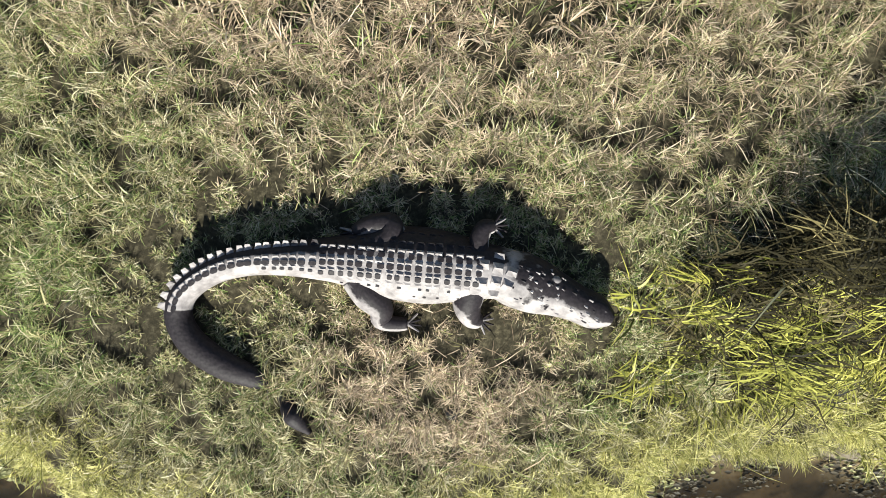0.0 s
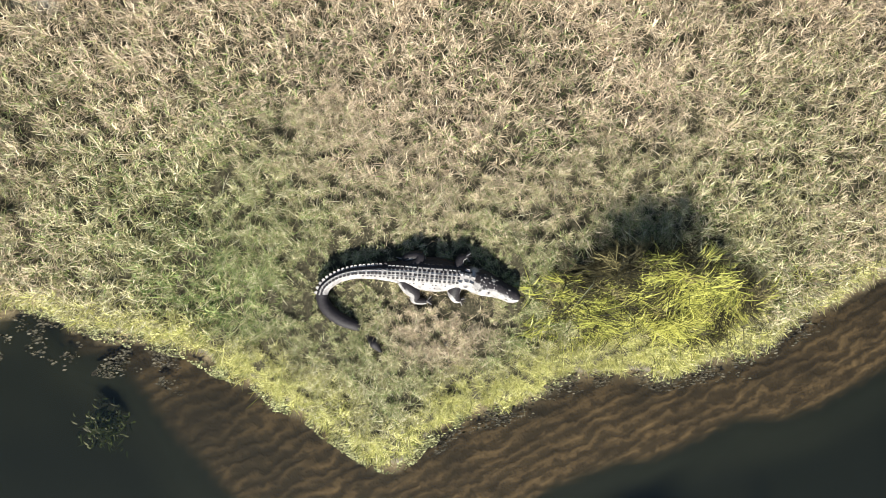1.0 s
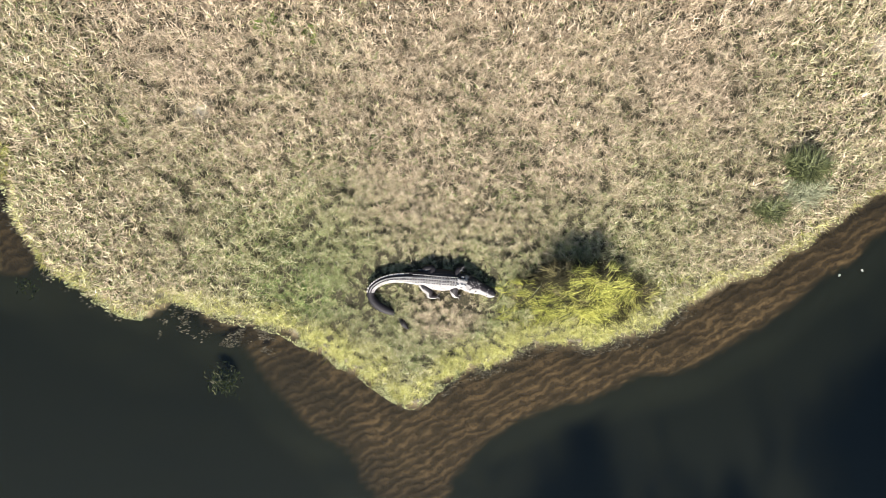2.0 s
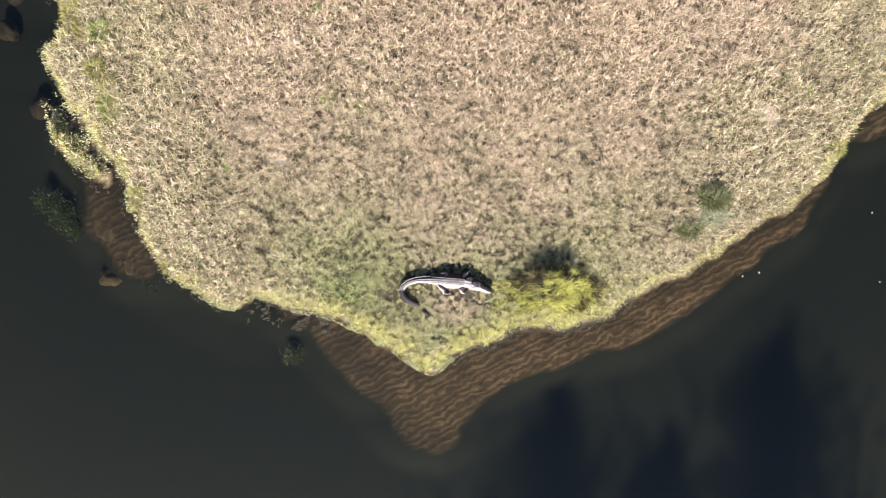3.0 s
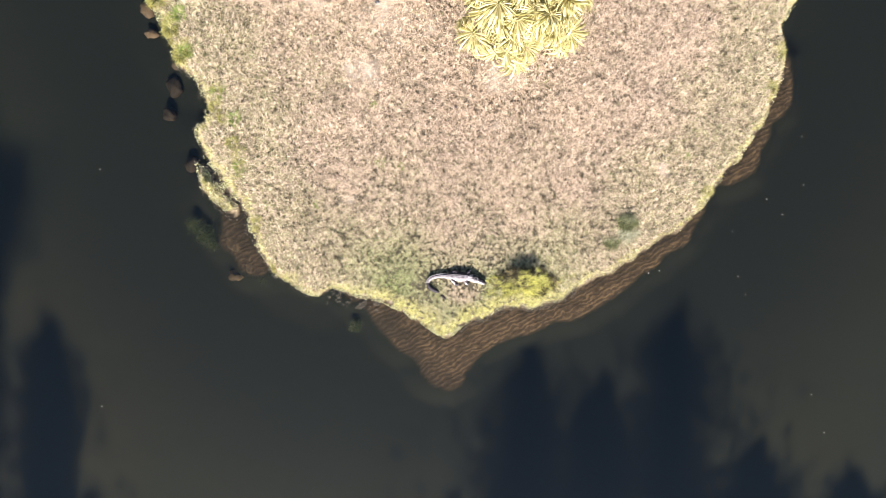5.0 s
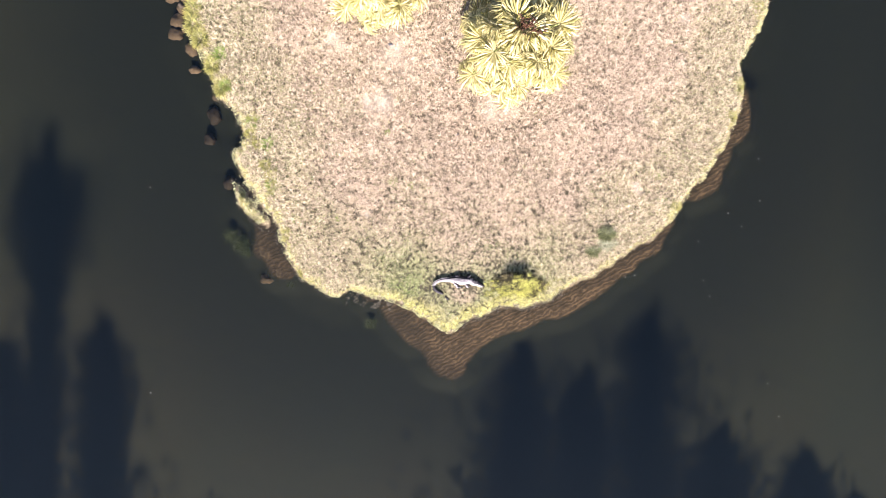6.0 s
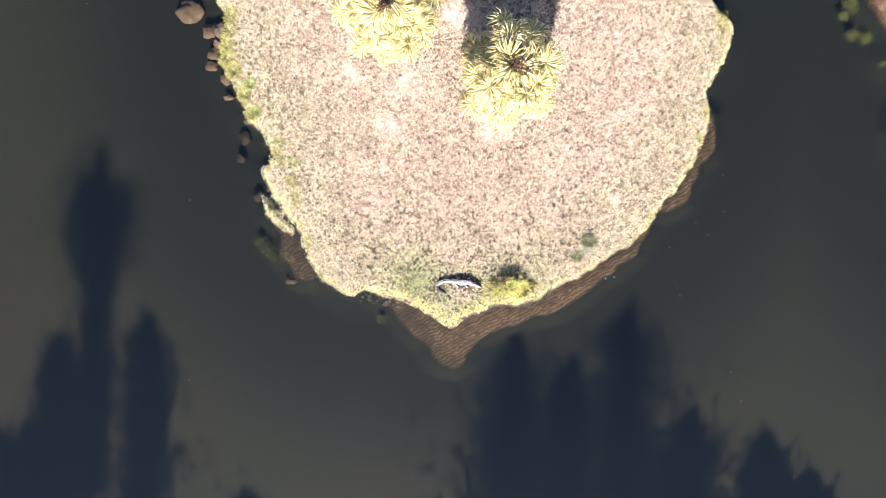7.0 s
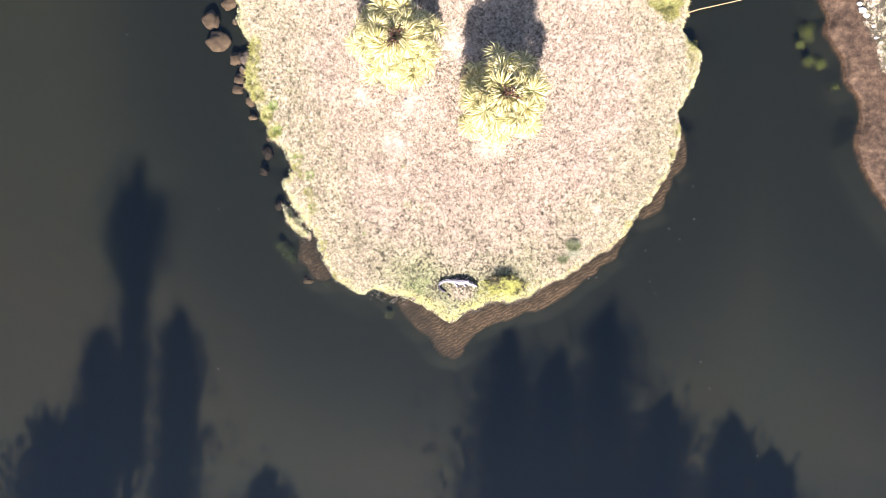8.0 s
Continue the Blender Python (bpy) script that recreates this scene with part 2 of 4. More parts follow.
def lattice(x, y, size, seed=0):
    a = 0.7 + seed * 1.3
    x, y = np.asarray(x) / size, np.asarray(y) / size
    x, y = x * math.cos(a) - y * math.sin(a), x * math.sin(a) + y * math.cos(a)
    i, j = np.floor(x), np.floor(y)
    u, v = x - i, y - j
    u, v = u * u * (3 - 2 * u), v * v * (3 - 2 * v)
    if i.size > 20000:
        i0, j0 = i.min(), j.min()
        wide, deep = int(i.max() - i0) + 2, int(j.max() - j0) + 2
    if i.size > 20000 and wide * deep < 3 * i.size:
        # one table of corner values serves all points
        gi, gj = np.meshgrid(i0 + np.arange(wide), j0 + np.arange(deep))
        table = hash01(gi, gj, seed).ravel()
        k = ((j - j0) * wide + (i - i0)).astype(np.int64)
        a = table[k] * (1 - u) + table[k + 1] * u
        b = table[k + wide] * (1 - u) + table[k + wide + 1] * u
    else:
        a = hash01(i, j, seed) * (1 - u) + hash01(i + 1, j, seed) * u
        b = hash01(i, j + 1, seed) * (1 - u) + hash01(i + 1, j + 1, seed) * u
    return a * (1 - v) + b * v


def vnoise(x, y, size, seed=0):
    """Smooth noise from 0 to 1 with bumps of about that size in metres."""
    n = 0.5 * lattice(x, y, size, seed) + 0.3 * lattice(x, y, size * 0.57, seed + 0.37) + 0.2 * lattice(x, y, size * 0.31, seed + 0.71)
    return np.clip(0.5 + (n - 0.5) * 1.5, 0, 1)


def step(a, b, x):
    t = np.clip((np.asarray(x) - a) / (b - a), 0, 1)
    return t * t * (3 - 2 * t)


def curve(points, closed=True, n=6):
    """A smooth line through plan points (Catmull-Rom)."""
    p = np.array(points, float)
    k = len(p)
    out = []
    for i in range(k if closed else k - 1):
        if closed:
            a, b, c, d = p[(i - 1) % k], p[i], p[(i + 1) % k], p[(i + 2) % k]
        else:
            a, b, c, d = p[max(i - 1, 0)], p[i], p[i + 1], p[min(i + 2, k - 1)]
        for t in np.arange(n) / n:
            out.append(0.5 * (2 * b + (c - a) * t + (2 * a - 5 * b + 4 * c - d) * t * t + (3 * b - a - 3 * c + d) * t ** 3))
    if not closed:
        out.append(p[-1])
    return np.array(out)


def inside_distance(x, y, poly):
    """Distance to a closed outline, positive inside."""
    x, y = np.asarray(x, float), np.asarray(y, float)
    best = np.full(x.shape, 1e9)
    odd = np.zeros(x.shape, bool)
    for (ax, ay), (bx, by) in zip(poly, np.roll(poly, -1, 0)):
        ex, ey = bx - ax, by - ay
        t = np.clip(((x - ax) * ex + (y - ay) * ey) / (ex * ex + ey * ey + 1e-12), 0, 1)
        best = np.minimum(best, (x - ax - t * ex) ** 2 + (y - ay - t * ey) ** 2)
        if ay != by:
            odd ^= ((ay > y) != (by > y)) & (x < ax + (y - ay) / (by - ay) * ex)
    return np.where(odd, 1, -1) * np.sqrt(best)


ISLAND = curve([(-11.4, 34), (-10.9, 20), (-10.33, 13.07), (-10.25, 11.93), (-10.04, 11.36), (-9.68, 10.93), (-9.54, 10.55), (-9.8, 9.78),
                (-9.89, 8.78), (-9.57, 7.91), (-9.3, 7.33), (-9.03, 6.62), (-8.69, 6.0), (-8.27, 5.6), (-8.02, 5.14), (-7.88, 4.5),
                (-7.94, 4.05), (-8.23, 3.85), (-8.2, 3.42), (-8.0, 2.92), (-7.75, 2.47), (-7.23, 1.87), (-7.03, 1.51), (-6.78, 1.29),
                (-6.62, 0.92), (-6.42, 0.29), (-6.21, -0.02), (-6.08, -0.39), (-5.74, -1.18), (-5.44, -1.46), (-5.03, -1.58), (-4.73, -1.9),
                (-4.19, -2.11), (-3.87, -1.96), (-3.45, -1.95), (-2.73, -2.17), (-1.91, -2.31), (-1.49, -2.54), (-0.91, -2.94), (-0.36, -3.25),
                (0.19, -3.63), (0.46, -3.67), (0.65, -3.52), (1.3, -3.2), (2.23, -2.83), (2.6, -2.67), (2.97, -2.62), (3.52, -2.64),
                (4.08, -2.54), (4.54, -2.42), (5.01, -2.15), (5.51, -1.82), (5.93, -1.61), (6.31, -1.52), (7.23, -0.96), (7.97, -0.48),
                (8.34, -0.17), (8.8, 0.06), (9.21, 0.43), (9.9, 1.28), (10.27, 1.78), (10.9, 2.47), (11.26, 3.14), (11.75, 3.76),
                (12.07, 4.48), (12.39, 5.29), (12.55, 6.3), (12.42, 7.1), (12.83, 7.78), (13.21, 8.51), (13.49, 9.95), (13.1, 10.53),
                (12.65, 11.4), (13.0, 12.83), (14.2, 20), (15.5, 34)], True, 4)
ISLET = curve([(-8.33, 2.49), (-8.25, 2.03), (-8.04, 1.58), (-7.83, 1.27), (-7.48, 1.12), (-7.21, 0.9), (-6.98, 0.79), (-7.05, 1.02), (-7.32, 1.28),
               (-7.64, 1.6), (-7.92, 2.0), (-8.15, 2.37)], True, 3)
SHELF = curve([(-3.2, -2.2), (-2.62, -2.6), (-2.31, -3.12), (-1.9, -3.65), (-1.68, -3.97), (-1.41, -4.2), (-0.85, -4.59), (-0.64, -4.9), (-0.58, -5.18),
               (-0.31, -5.46), (0.06, -5.67), (0.53, -5.74), (0.85, -5.61), (1.0, -5.39), (0.99, -5.16), (1.29, -4.94), (1.44, -4.69), (1.86, -4.32),
               (2.33, -4.08), (2.99, -3.83), (3.55, -3.69), (4.12, -3.48), (4.4, -3.29), (4.87, -3.32), (5.34, -3.16), (5.99, -2.85), (6.46, -2.57),
               (7.12, -2.02), (7.49, -1.69), (8.15, -1.33), (8.37, -0.96), (9.18, -0.5), (9.23, -0.26), (9.73, 0.51), (9.8, 0.95), (10.2, 1.5),
               (10.75, 1.57), (11.58, 1.97), (11.8, 2.61), (12.12, 3.34), (12.17, 3.7), (12.85, 4.33), (12.94, 4.79), (12.83, 5.7), (12.7, 6.1),
               (11, 7), (8, 3), (2, -1), (-2, -1)], True, 3)
SHELF_WEST = curve([(-8.1, 2.0), (-7.83, 1.2), (-7.52, 0.85), (-7.52, 0.3), (-7.62, -0.3), (-7.2, -0.75), (-6.95, -1.25), (-6.4, -1.45), (-5.9, -1.1), (-6.3, 1.2), (-7, 2.4)], True, 4)
EAST_BANK = curve([(19.7, 20), (19.6, 14.5), (19.96, 12.82), (20.43, 11.95), (20.2, 11.22), (20.75, 10.49), (21.22, 9.61), (21.39, 8.59), (22.01, 7.85),
                   (22.28, 6.67), (21.95, 5.49), (22.33, 4.3), (22.87, 3.39), (23.6, 2.2), (27, -2), (34, -8), (60, -12), (60, 30)], True, 4)
LAKE = curve([(-60, 0), (-50, -17), (-24, -21.5), (0, -22), (22, -21.5), (48, -16), (62, 2), (55, 30), (20, 37), (0, 33.5), (-25, 36), (-52, 26)])

# distances kept on a plan grid, read by everything that stands on the ground
GX, GY = np.arange(-27, 29.01, 0.1), np.arange(-18, 22.01, 0.1)
gx, gy = np.meshgrid(GX, GY)
ragged = 0.16 * (vnoise(gx, gy, 0.35, 3) - 0.5) + 0.22 * (vnoise(gx, gy, 0.9, 4) - 0.5)


def land_distance(x, y):
    return np.maximum.reduce([inside_distance(x, y, ISLAND), inside_distance(x, y, ISLET) - 0.05, inside_distance(x, y, EAST_BANK),
                              -inside_distance(x, y, LAKE)])


def shelf_distance(x, y, d):
    return np.maximum.reduce([inside_distance(x, y, SHELF), inside_distance(x, y, SHELF_WEST), d - 0.25, inside_distance(x, y, EAST_BANK) + 0.2])


GRID_D = land_distance(gx, gy) + ragged * 0.85
GRID_S = shelf_distance(gx, gy, GRID_D) + ragged * 0.45 - 0.03


def sample(grid, x, y):
    u = np.clip((np.asarray(x) - GX[0]) / 0.1, 0, len(GX) - 1.001)
    v = np.clip((np.asarray(y) - GY[0]) / 0.1, 0, len(GY) - 1.001)
    i, j = u.astype(int), v.astype(int)
    u, v = u - i, v - j
    return (grid[j, i] * (1 - u) + grid[j, i + 1] * u) * (1 - v) + (grid[j + 1, i] * (1 - u) + grid[j + 1, i + 1] * u) * v


def height(d, s, x, y):
    """The ground's height from the distance to the shore d and to the shelf's edge s."""
    land = -0.46 + 0.30 * step(-0.02, 0.28, d) + 0.16 * step(0.2, 1.3, d) + 0.26 * step(1.3, 6.0, d)
    land = land + (0.03 * (vnoise(x, y, 0.6, 11) - 0.5) + 0.05 * (vnoise(x, y, 0.28, 12) - 0.5)) * step(0.1, 0.6, d)
    shelf = -0.47 - 0.22 * step(0.0, 1.6, -d) - 0.03 * vnoise(x, y, 0.8, 13)
    bed = shelf - 0.42 * step(0.0, 0.9, -s) - 0.15 * step(1, 12, -s)
    return np.where(d > 0, land, np.where(s > 0, shelf, bed))


def ground_at(x, y):
    x, y = np.asarray(x, float), np.asarray(y, float)
    return height(sample(GRID_D, x, y), sample(GRID_S, x, y), x, y)


PALE = [(-1.6, 7.4, 1.25), (2.5, 5.2, 0.8), (-2.3, 5.5, 0.9), (2.2, 3.65, 0.22), (-2.6, 3.72, 0.16), (-2.94, 1.17, 0.22), (8.06, 2.1, 0.28), (9.9, 8.8, 0.3),
        (-0.42, 3.1, 0.14), (0.07, 6.9, 0.2), (-4.0, 8.0, 0.5), (0.9, 10.5, 0.9)]


def pale_cover(x, y):
    p = np.zeros(np.shape(x))
    for px, py, r in PALE:
        p = np.maximum(p, 1 - step(0.25 * r, 1.45 * r, np.hypot(x - px, y - py) + r * 0.9 * (vnoise(x, y, 0.8 * r, 22) - 0.5)))
    return p * (0.45 + 0.55 * vnoise(x, y, 0.3, 21))


def muddy(x, y, d):
    """The bare mud strip of the east bank."""
    return np.where((x > 18.5) & (x < 40), 1 - step(1.3, 1.7, d), 0.0)


# ---- ground and water ----
def stretched(core, far, n):
    """Even steps in the middle, growing ones out to the horizon."""
    lo, hi = core[0], core[-1]
    k = np.geomspace(0.2, far, n)
    return np.concatenate([(lo - k)[::-1], core, hi + k])


def build_ground():
    xs, ys = stretched(np.arange(-25.5, 27.01, 0.125), 900, 34), stretched(np.arange(-17, 20.01, 0.125), 900, 34)
    x, y = [a.ravel() for a in np.meshgrid(xs, ys)]
    near = (x > GX[0]) & (x < GX[-1]) & (y > GY[0]) & (y < GY[-1])
    d, s = np.empty(x.shape), np.empty(x.shape)
    d[near], s[near] = sample(GRID_D, x[near], y[near]), sample(GRID_S, x[near], y[near])
    d[~near] = land_distance(x[~near], y[~near])
    s[~near] = shelf_distance(x[~near], y[~near], d[~near])
    z = height(d, s, x, y)
    nx, ny = len(xs), len(ys)
    i, j = np.meshgrid(np.arange(nx - 1), np.arange(ny - 1))
    a = (j * nx + i).ravel()
    quads = np.stack([a, a + 1, a + nx + 1, a + nx], 1)
    me = bpy.data.meshes.new("ground")
    me.vertices.add(len(x))
    me.vertices.foreach_set("co", np.stack([x, y, z], 1).astype(np.float32).ravel())
    me.loops.add(quads.size)
    me.loops.foreach_set("vertex_index", quads.astype(np.int32).ravel())
    me.polygons.add(len(quads))
    me.polygons.foreach_set("loop_start", (np.arange(len(quads)) * 4).astype(np.int32))
    me.update(calc_edges=True)
    me.polygons.foreach_set("use_smooth", np.ones(len(quads), bool))
    muck = np.maximum.reduce([0.88 * (1 - step(-1.6, 0.9, x + 0.25 * (y + 4))), 0.7 * step(-0.5, -0.08, d), 1.3 * (x < -5) * step(-0.7, -0.15, d)]) * (0.45 + 0.8 * vnoise(x, y, 0.5, 61))
    beyond = np.maximum.reduce([step(16.4, 17.4, y), 1 - step(-24, -22, y), step(28, 30, np.abs(x))]) * 0.45
    cover = np.stack([np.where(d > 0.02, np.where(d > 0.3, np.maximum(pale_cover(x, y), beyond), 0), np.clip(muck, 0, 1)), 1 - step(-0.12, 0.02, d),
                      1 - step(-0.07, 0.05, s), muddy(x, y, d)], 1)
    me.color_attributes.new("cover", "FLOAT_COLOR", "POINT").data.foreach_set("color", cover.astype(np.float32).ravel())
    me.attributes.new("open", "FLOAT", "POINT").data.foreach_set("value", step(3.0, 11.0, -d).astype(np.float32))
    me.materials.append(M_GROUND)
    return tagged(new("ground", me), "domed grassy island ground with a rippled brown sand shelf under water", "ground", kind="structure")


def build_water():
    me = bpy.data.meshes.new("water")
    r = 70
    me.from_pydata([(-r, -30, WATER_Z), (r, -30, WATER_Z), (r, 42, WATER_Z), (-r, 42, WATER_Z)], [], [(0, 1, 2, 3)])
    me.materials.append(M_WATER)
    return tagged(new("water", me), "still dark olive pond water with fine ripples", "water", kind="structure")


build_ground()
build_water()


# ---- building helpers ----
def mesh_of(name, verts, faces, material, smooth=False):
    me = bpy.data.meshes.new(name)
    me.from_pydata(verts, [], faces)
    me.materials.append(material)
    if smooth:
        me.polygons.foreach_set("use_smooth", np.ones(len(me.polygons), bool))
    return me


def part(name, bm, material, parent, label=""):
    """Links a bmesh or a mesh as one part under a thing or a part."""
    if isinstance(bm, bpy.types.Mesh):
        me = bm
    else:
        me = bpy.data.meshes.new(name)
        bm.to_mesh(me)
        bm.free()
        me.materials.append(material)
    ob = new(name, me)
    ob.parent = parent
    return tagged(ob, label)


def thing(name, m, label, category, group=""):
    ob = new(name)
    ob.empty_display_size = 0.2
    ob.matrix_world = m
    return tagged(ob, label, category, group)


def tris_mesh(name, co, tri, material, plants=None):
    """A mesh from arrays of corners and triangles."""
    me = bpy.data.meshes.new(name)
    me.vertices.add(len(co))
    me.vertices.foreach_set("co", co.astype(np.float32).ravel())
    me.loops.add(tri.size)
    me.loops.foreach_set("vertex_index", tri.astype(np.int32).ravel())
    me.polygons.add(len(tri))
    me.polygons.foreach_set("loop_start", (np.arange(len(tri)) * 3).astype(np.int32))
    me.update(calc_edges=True)
    if plants is not None:
        me.color_attributes.new("plants", "FLOAT_COLOR", "POINT").data.foreach_set("color", plants.astype(np.float32).ravel())
    me.materials.append(material)
    return me


def blades(root, turn, length, lean, width, droop=0.35, segments=2):
    """Corner and triangle arrays of many grass blades. lean: 0 upright to 1 flat."""
    n = len(root)
    out = np.stack([np.cos(turn), np.sin(turn), np.zeros(n)], 1)
    side = np.stack([-np.sin(turn + 0.4 * (rng.random(n) - 0.5)), np.cos(turn), np.zeros(n)], 1)
    flat = np.sin(lean * np.pi / 2)[:, None]
    tall = np.cos(lean * np.pi / 2)[:, None]
    ln, w = length[:, None], width[:, None] * 0.5
    upz = np.array([[0, 0, 1.0]])
    tip = root + ln * (out * (flat + droop * tall * 0.6) + upz * tall * (1 - droop * 0.5))
    if segments == 1:
        co = np.stack([root - side * w, root + side * w, tip], 1).reshape(-1, 3)
        tri = np.arange(n * 3).reshape(-1, 3)
        return co, tri, 3
    mid = root + ln * 0.55 * (out * flat * 0.9 + upz * (tall + 0.12))
    co = np.stack([root - side * w * 0.8, root + side * w * 0.8, mid - side * w, mid + side * w, tip], 1).reshape(-1, 3)
    k = (np.arange(n) * 5)[:, None]
    tri = np.stack([k + [[0, 1, 3]], k + [[0, 3, 2]], k + [[2, 3, 4]]], 1).reshape(-1, 3)
    return co, tri, 5


# ---- turf ----
def plant_mix(x, y, d, tuft):
    """Shares of green, pale rim and pinkish dry grass at a place."""
    patch = vnoise(x, y, 1.1, 31) * 0.6 + vnoise(x, y, 0.4, 32) * 0.4
    away = step(2.2, 5.0, np.hypot(x - 1, y + 1.5))
    west = 1 - step(-5.0, 1.5, x)
    green = 0.155 + 0.18 * (1 - step(0.5, 3.4, d + 1.8 * (vnoise(x, y, 1.3, 36) - 0.5))) + 0.08 * west - 0.06 * step(3, 6, d)
    green = green * (0.2 + 1.15 * patch)
    green = np.maximum(green, (1 - step(0.3, 1.0, np.hypot((x + 1.4) / 1.4, (y + 1.75) / 1.1))) * 0.55 * (0.45 + patch))
    green = np.maximum(green, (1 - step(0.4, 1.0, np.hypot((x + 0.2) / 1.6, (y + 2.35) / 0.5))) * 0.3 * (0.4 + patch))
    rim = (1 - step(0.05 + 0.13 * (1 - away), 0.34 + 0.34 * (1 - away), d + 0.4 * (vnoise(x, y, 0.5, 33) - 0.5))) * 0.88
    pink = 0.2 + 0.82 * step(0.9, 3.6, d + 1.6 * (vnoise(x, y, 1.6, 35) - 0.5)) * (0.72 + 0.45 * vnoise(x, y, 2.2, 34))
    green, rim = green * (1 - 0.75 * away), rim * (1 - 0.5 * away)
    red = 1 - step(0.05, 0.28, np.hypot(x - 0.68, y - 0.98))
    pink = np.maximum(pink, 0.6 * away)
    pink, green = np.maximum(pink, red), green * (1 - red)
    belly = 1 - step(0.3, 0.75, np.hypot((x - 1.0) / 1.2, y + 2.05))
    pink, green = np.maximum(pink, belly * 0.8), green * (1 - 0.8 * belly)
    pale = pale_cover(x, y)
    # last value is tone: random, and lowered in the gaps as painted shade
    return np.stack([np.clip(green * (1 - pale), 0, 0.95), np.clip(rim, 0, 1), np.clip(np.maximum(pink, pale), 0, 1),
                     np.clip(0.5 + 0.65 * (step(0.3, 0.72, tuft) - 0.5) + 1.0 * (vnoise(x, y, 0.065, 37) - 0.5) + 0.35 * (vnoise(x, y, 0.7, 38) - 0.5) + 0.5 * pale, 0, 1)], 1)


GATOR_LINE = [(1.761, -1.795, 0.045, 0.135), (1.703, -1.769, 0.083, 0.155), (1.61, -1.726, 0.088, 0.155), (1.515, -1.684, 0.105, 0.165),
              (1.422, -1.646, 0.128, 0.20), (1.329, -1.61, 0.132, 0.215), (1.238, -1.58, 0.122, 0.21), (1.108, -1.563, 0.145, 0.215),
              (0.928, -1.545, 0.175, 0.235), (0.748, -1.529, 0.165, 0.225), (0.592, -1.517, 0.13, 0.205), (0.448, -1.511, 0.10, 0.185),
              (0.251, -1.506, 0.08, 0.175), (0.067, -1.521, 0.07, 0.155), (-0.092, -1.573, 0.064, 0.135), (-0.214, -1.67, 0.062, 0.12),
              (-0.238, -1.789, 0.062, 0.105), (-0.173, -1.91, 0.066, 0.10), (-0.045, -2.007, 0.066, 0.09), (0.096, -2.073, 0.05, 0.07),
              (0.203, -2.15, 0.022, 0.012), (0.279, -2.251, 0.048, 0.085), (0.353, -2.347, 0.012, 0.03)]
LYING = curve([(a, b) for a, b, _, _ in GATOR_LINE[:20]], False, 3)


def clear_of_statue(x, y):
    keep = np.ones(len(x), bool)
    if x.min() > 3 or x.size == 0:
        return keep
    for (px, py) in [*LYING[::2], (0.25, -2.21), (0.31, -2.29), (0.66, -1.68), (0.73, -1.79), (0.80, -1.83), (0.88, -1.83), (1.1, -1.74), (1.13, -1.81), (1.2, -1.83), (0.70, -1.37), (1.2, -1.34)]:
        keep &= np.hypot(x - px, y - py) > 0.075
    return keep


def within(x, y, box):
    """Inside a box with frayed sides."""
    w = 1.3 * (vnoise(x, y, 0.45, 91) - 0.5) + 0.5 * (vnoise(x, y, 0.12, 92) - 0.5)
    return (x > box[0] + w) & (x < box[2] + w) & (y > box[1] + w) & (y < box[3] + w)


def turf(name, box, density, length, width, segments, hole=None, label="", clump=0.12, lying=0.68, thin=0.03, gap=(0.28, 0.76), heap=1.1):
    x0, y0, x1, y1 = box
    if box in (CORE, RING):
        x0, y0, x1, y1 = x0 - 0.8, y0 - 0.8, x1 + 0.8, y1 + 0.8
    n = int((x1 - x0) * (y1 - y0) * density)
    x, y = rng.uniform(x0, x1, n), rng.uniform(y0, y1, n)
    d = sample(GRID_D, x, y)
    dry = d > 0.0 + 0.26 * (vnoise(x, y, 0.2, 93) - 0.45)
    x, y, d = x[dry], y[dry], d[dry]
    n = len(x)
    keep = np.ones(n, bool)
    if hole:
        keep &= ~within(x, y, hole)
    if box in (CORE, RING):
        keep &= within(x, y, box)
    tuft = vnoise(x, y, clump, 41) * 0.7 + vnoise(x, y, clump * 2.1, 42) * 0.3
    keep &= rng.random(n) < np.clip(thin + 1.2 * step(gap[0], gap[1], tuft), 0, 1) * (1 - 0.85 * pale_cover(x, y))
    keep &= clear_of_statue(x, y)
    keep &= rng.random(n) > 0.85 * (1 - step(0.7, 1.05, np.hypot((x - 3.1) / 1.05, (y + 1.72) / 0.5)))
    if x0 > 15:
        keep &= d > 1.4
    x, y, d, tuft = x[keep], y[keep], d[keep], tuft[keep]
    n = len(x)
    comb = vnoise(x, y, 0.28, 43) * 9.0
    turn = np.where(rng.random(n) < 0.2, comb + rng.normal(0, 0.7, n), rng.uniform(0, 2 * np.pi, n))
    pressed = 1.0
    if box == CORE:
        pressed = np.full(n, 9.0)
        for px, py in LYING[:50:2]:
            pressed = np.minimum(pressed, np.hypot(x - px, y - py))
        pressed = 0.45 + 0.55 * step(0.25, 0.55, pressed)
    ln = length * rng.uniform(0.45, 1.3, n) * (0.5 + 1.0 * tuft) * pressed
    lean = np.clip(rng.normal(lying, 0.2, n), 0.1, 0.98)
    root = np.stack([x, y, ground_at(x, y) - 0.004 + rng.random(n) * (0.02 + heap * clump * step(0.3, 0.8, tuft)) * pressed], 1)
    co, tri, k = blades(root, turn, ln, lean, width * rng.uniform(0.6, 1.4, n), 0.35, segments)
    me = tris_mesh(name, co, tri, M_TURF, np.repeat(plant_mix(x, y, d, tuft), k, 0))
    return tagged(new(name, me), label, "grass", kind="stuff")


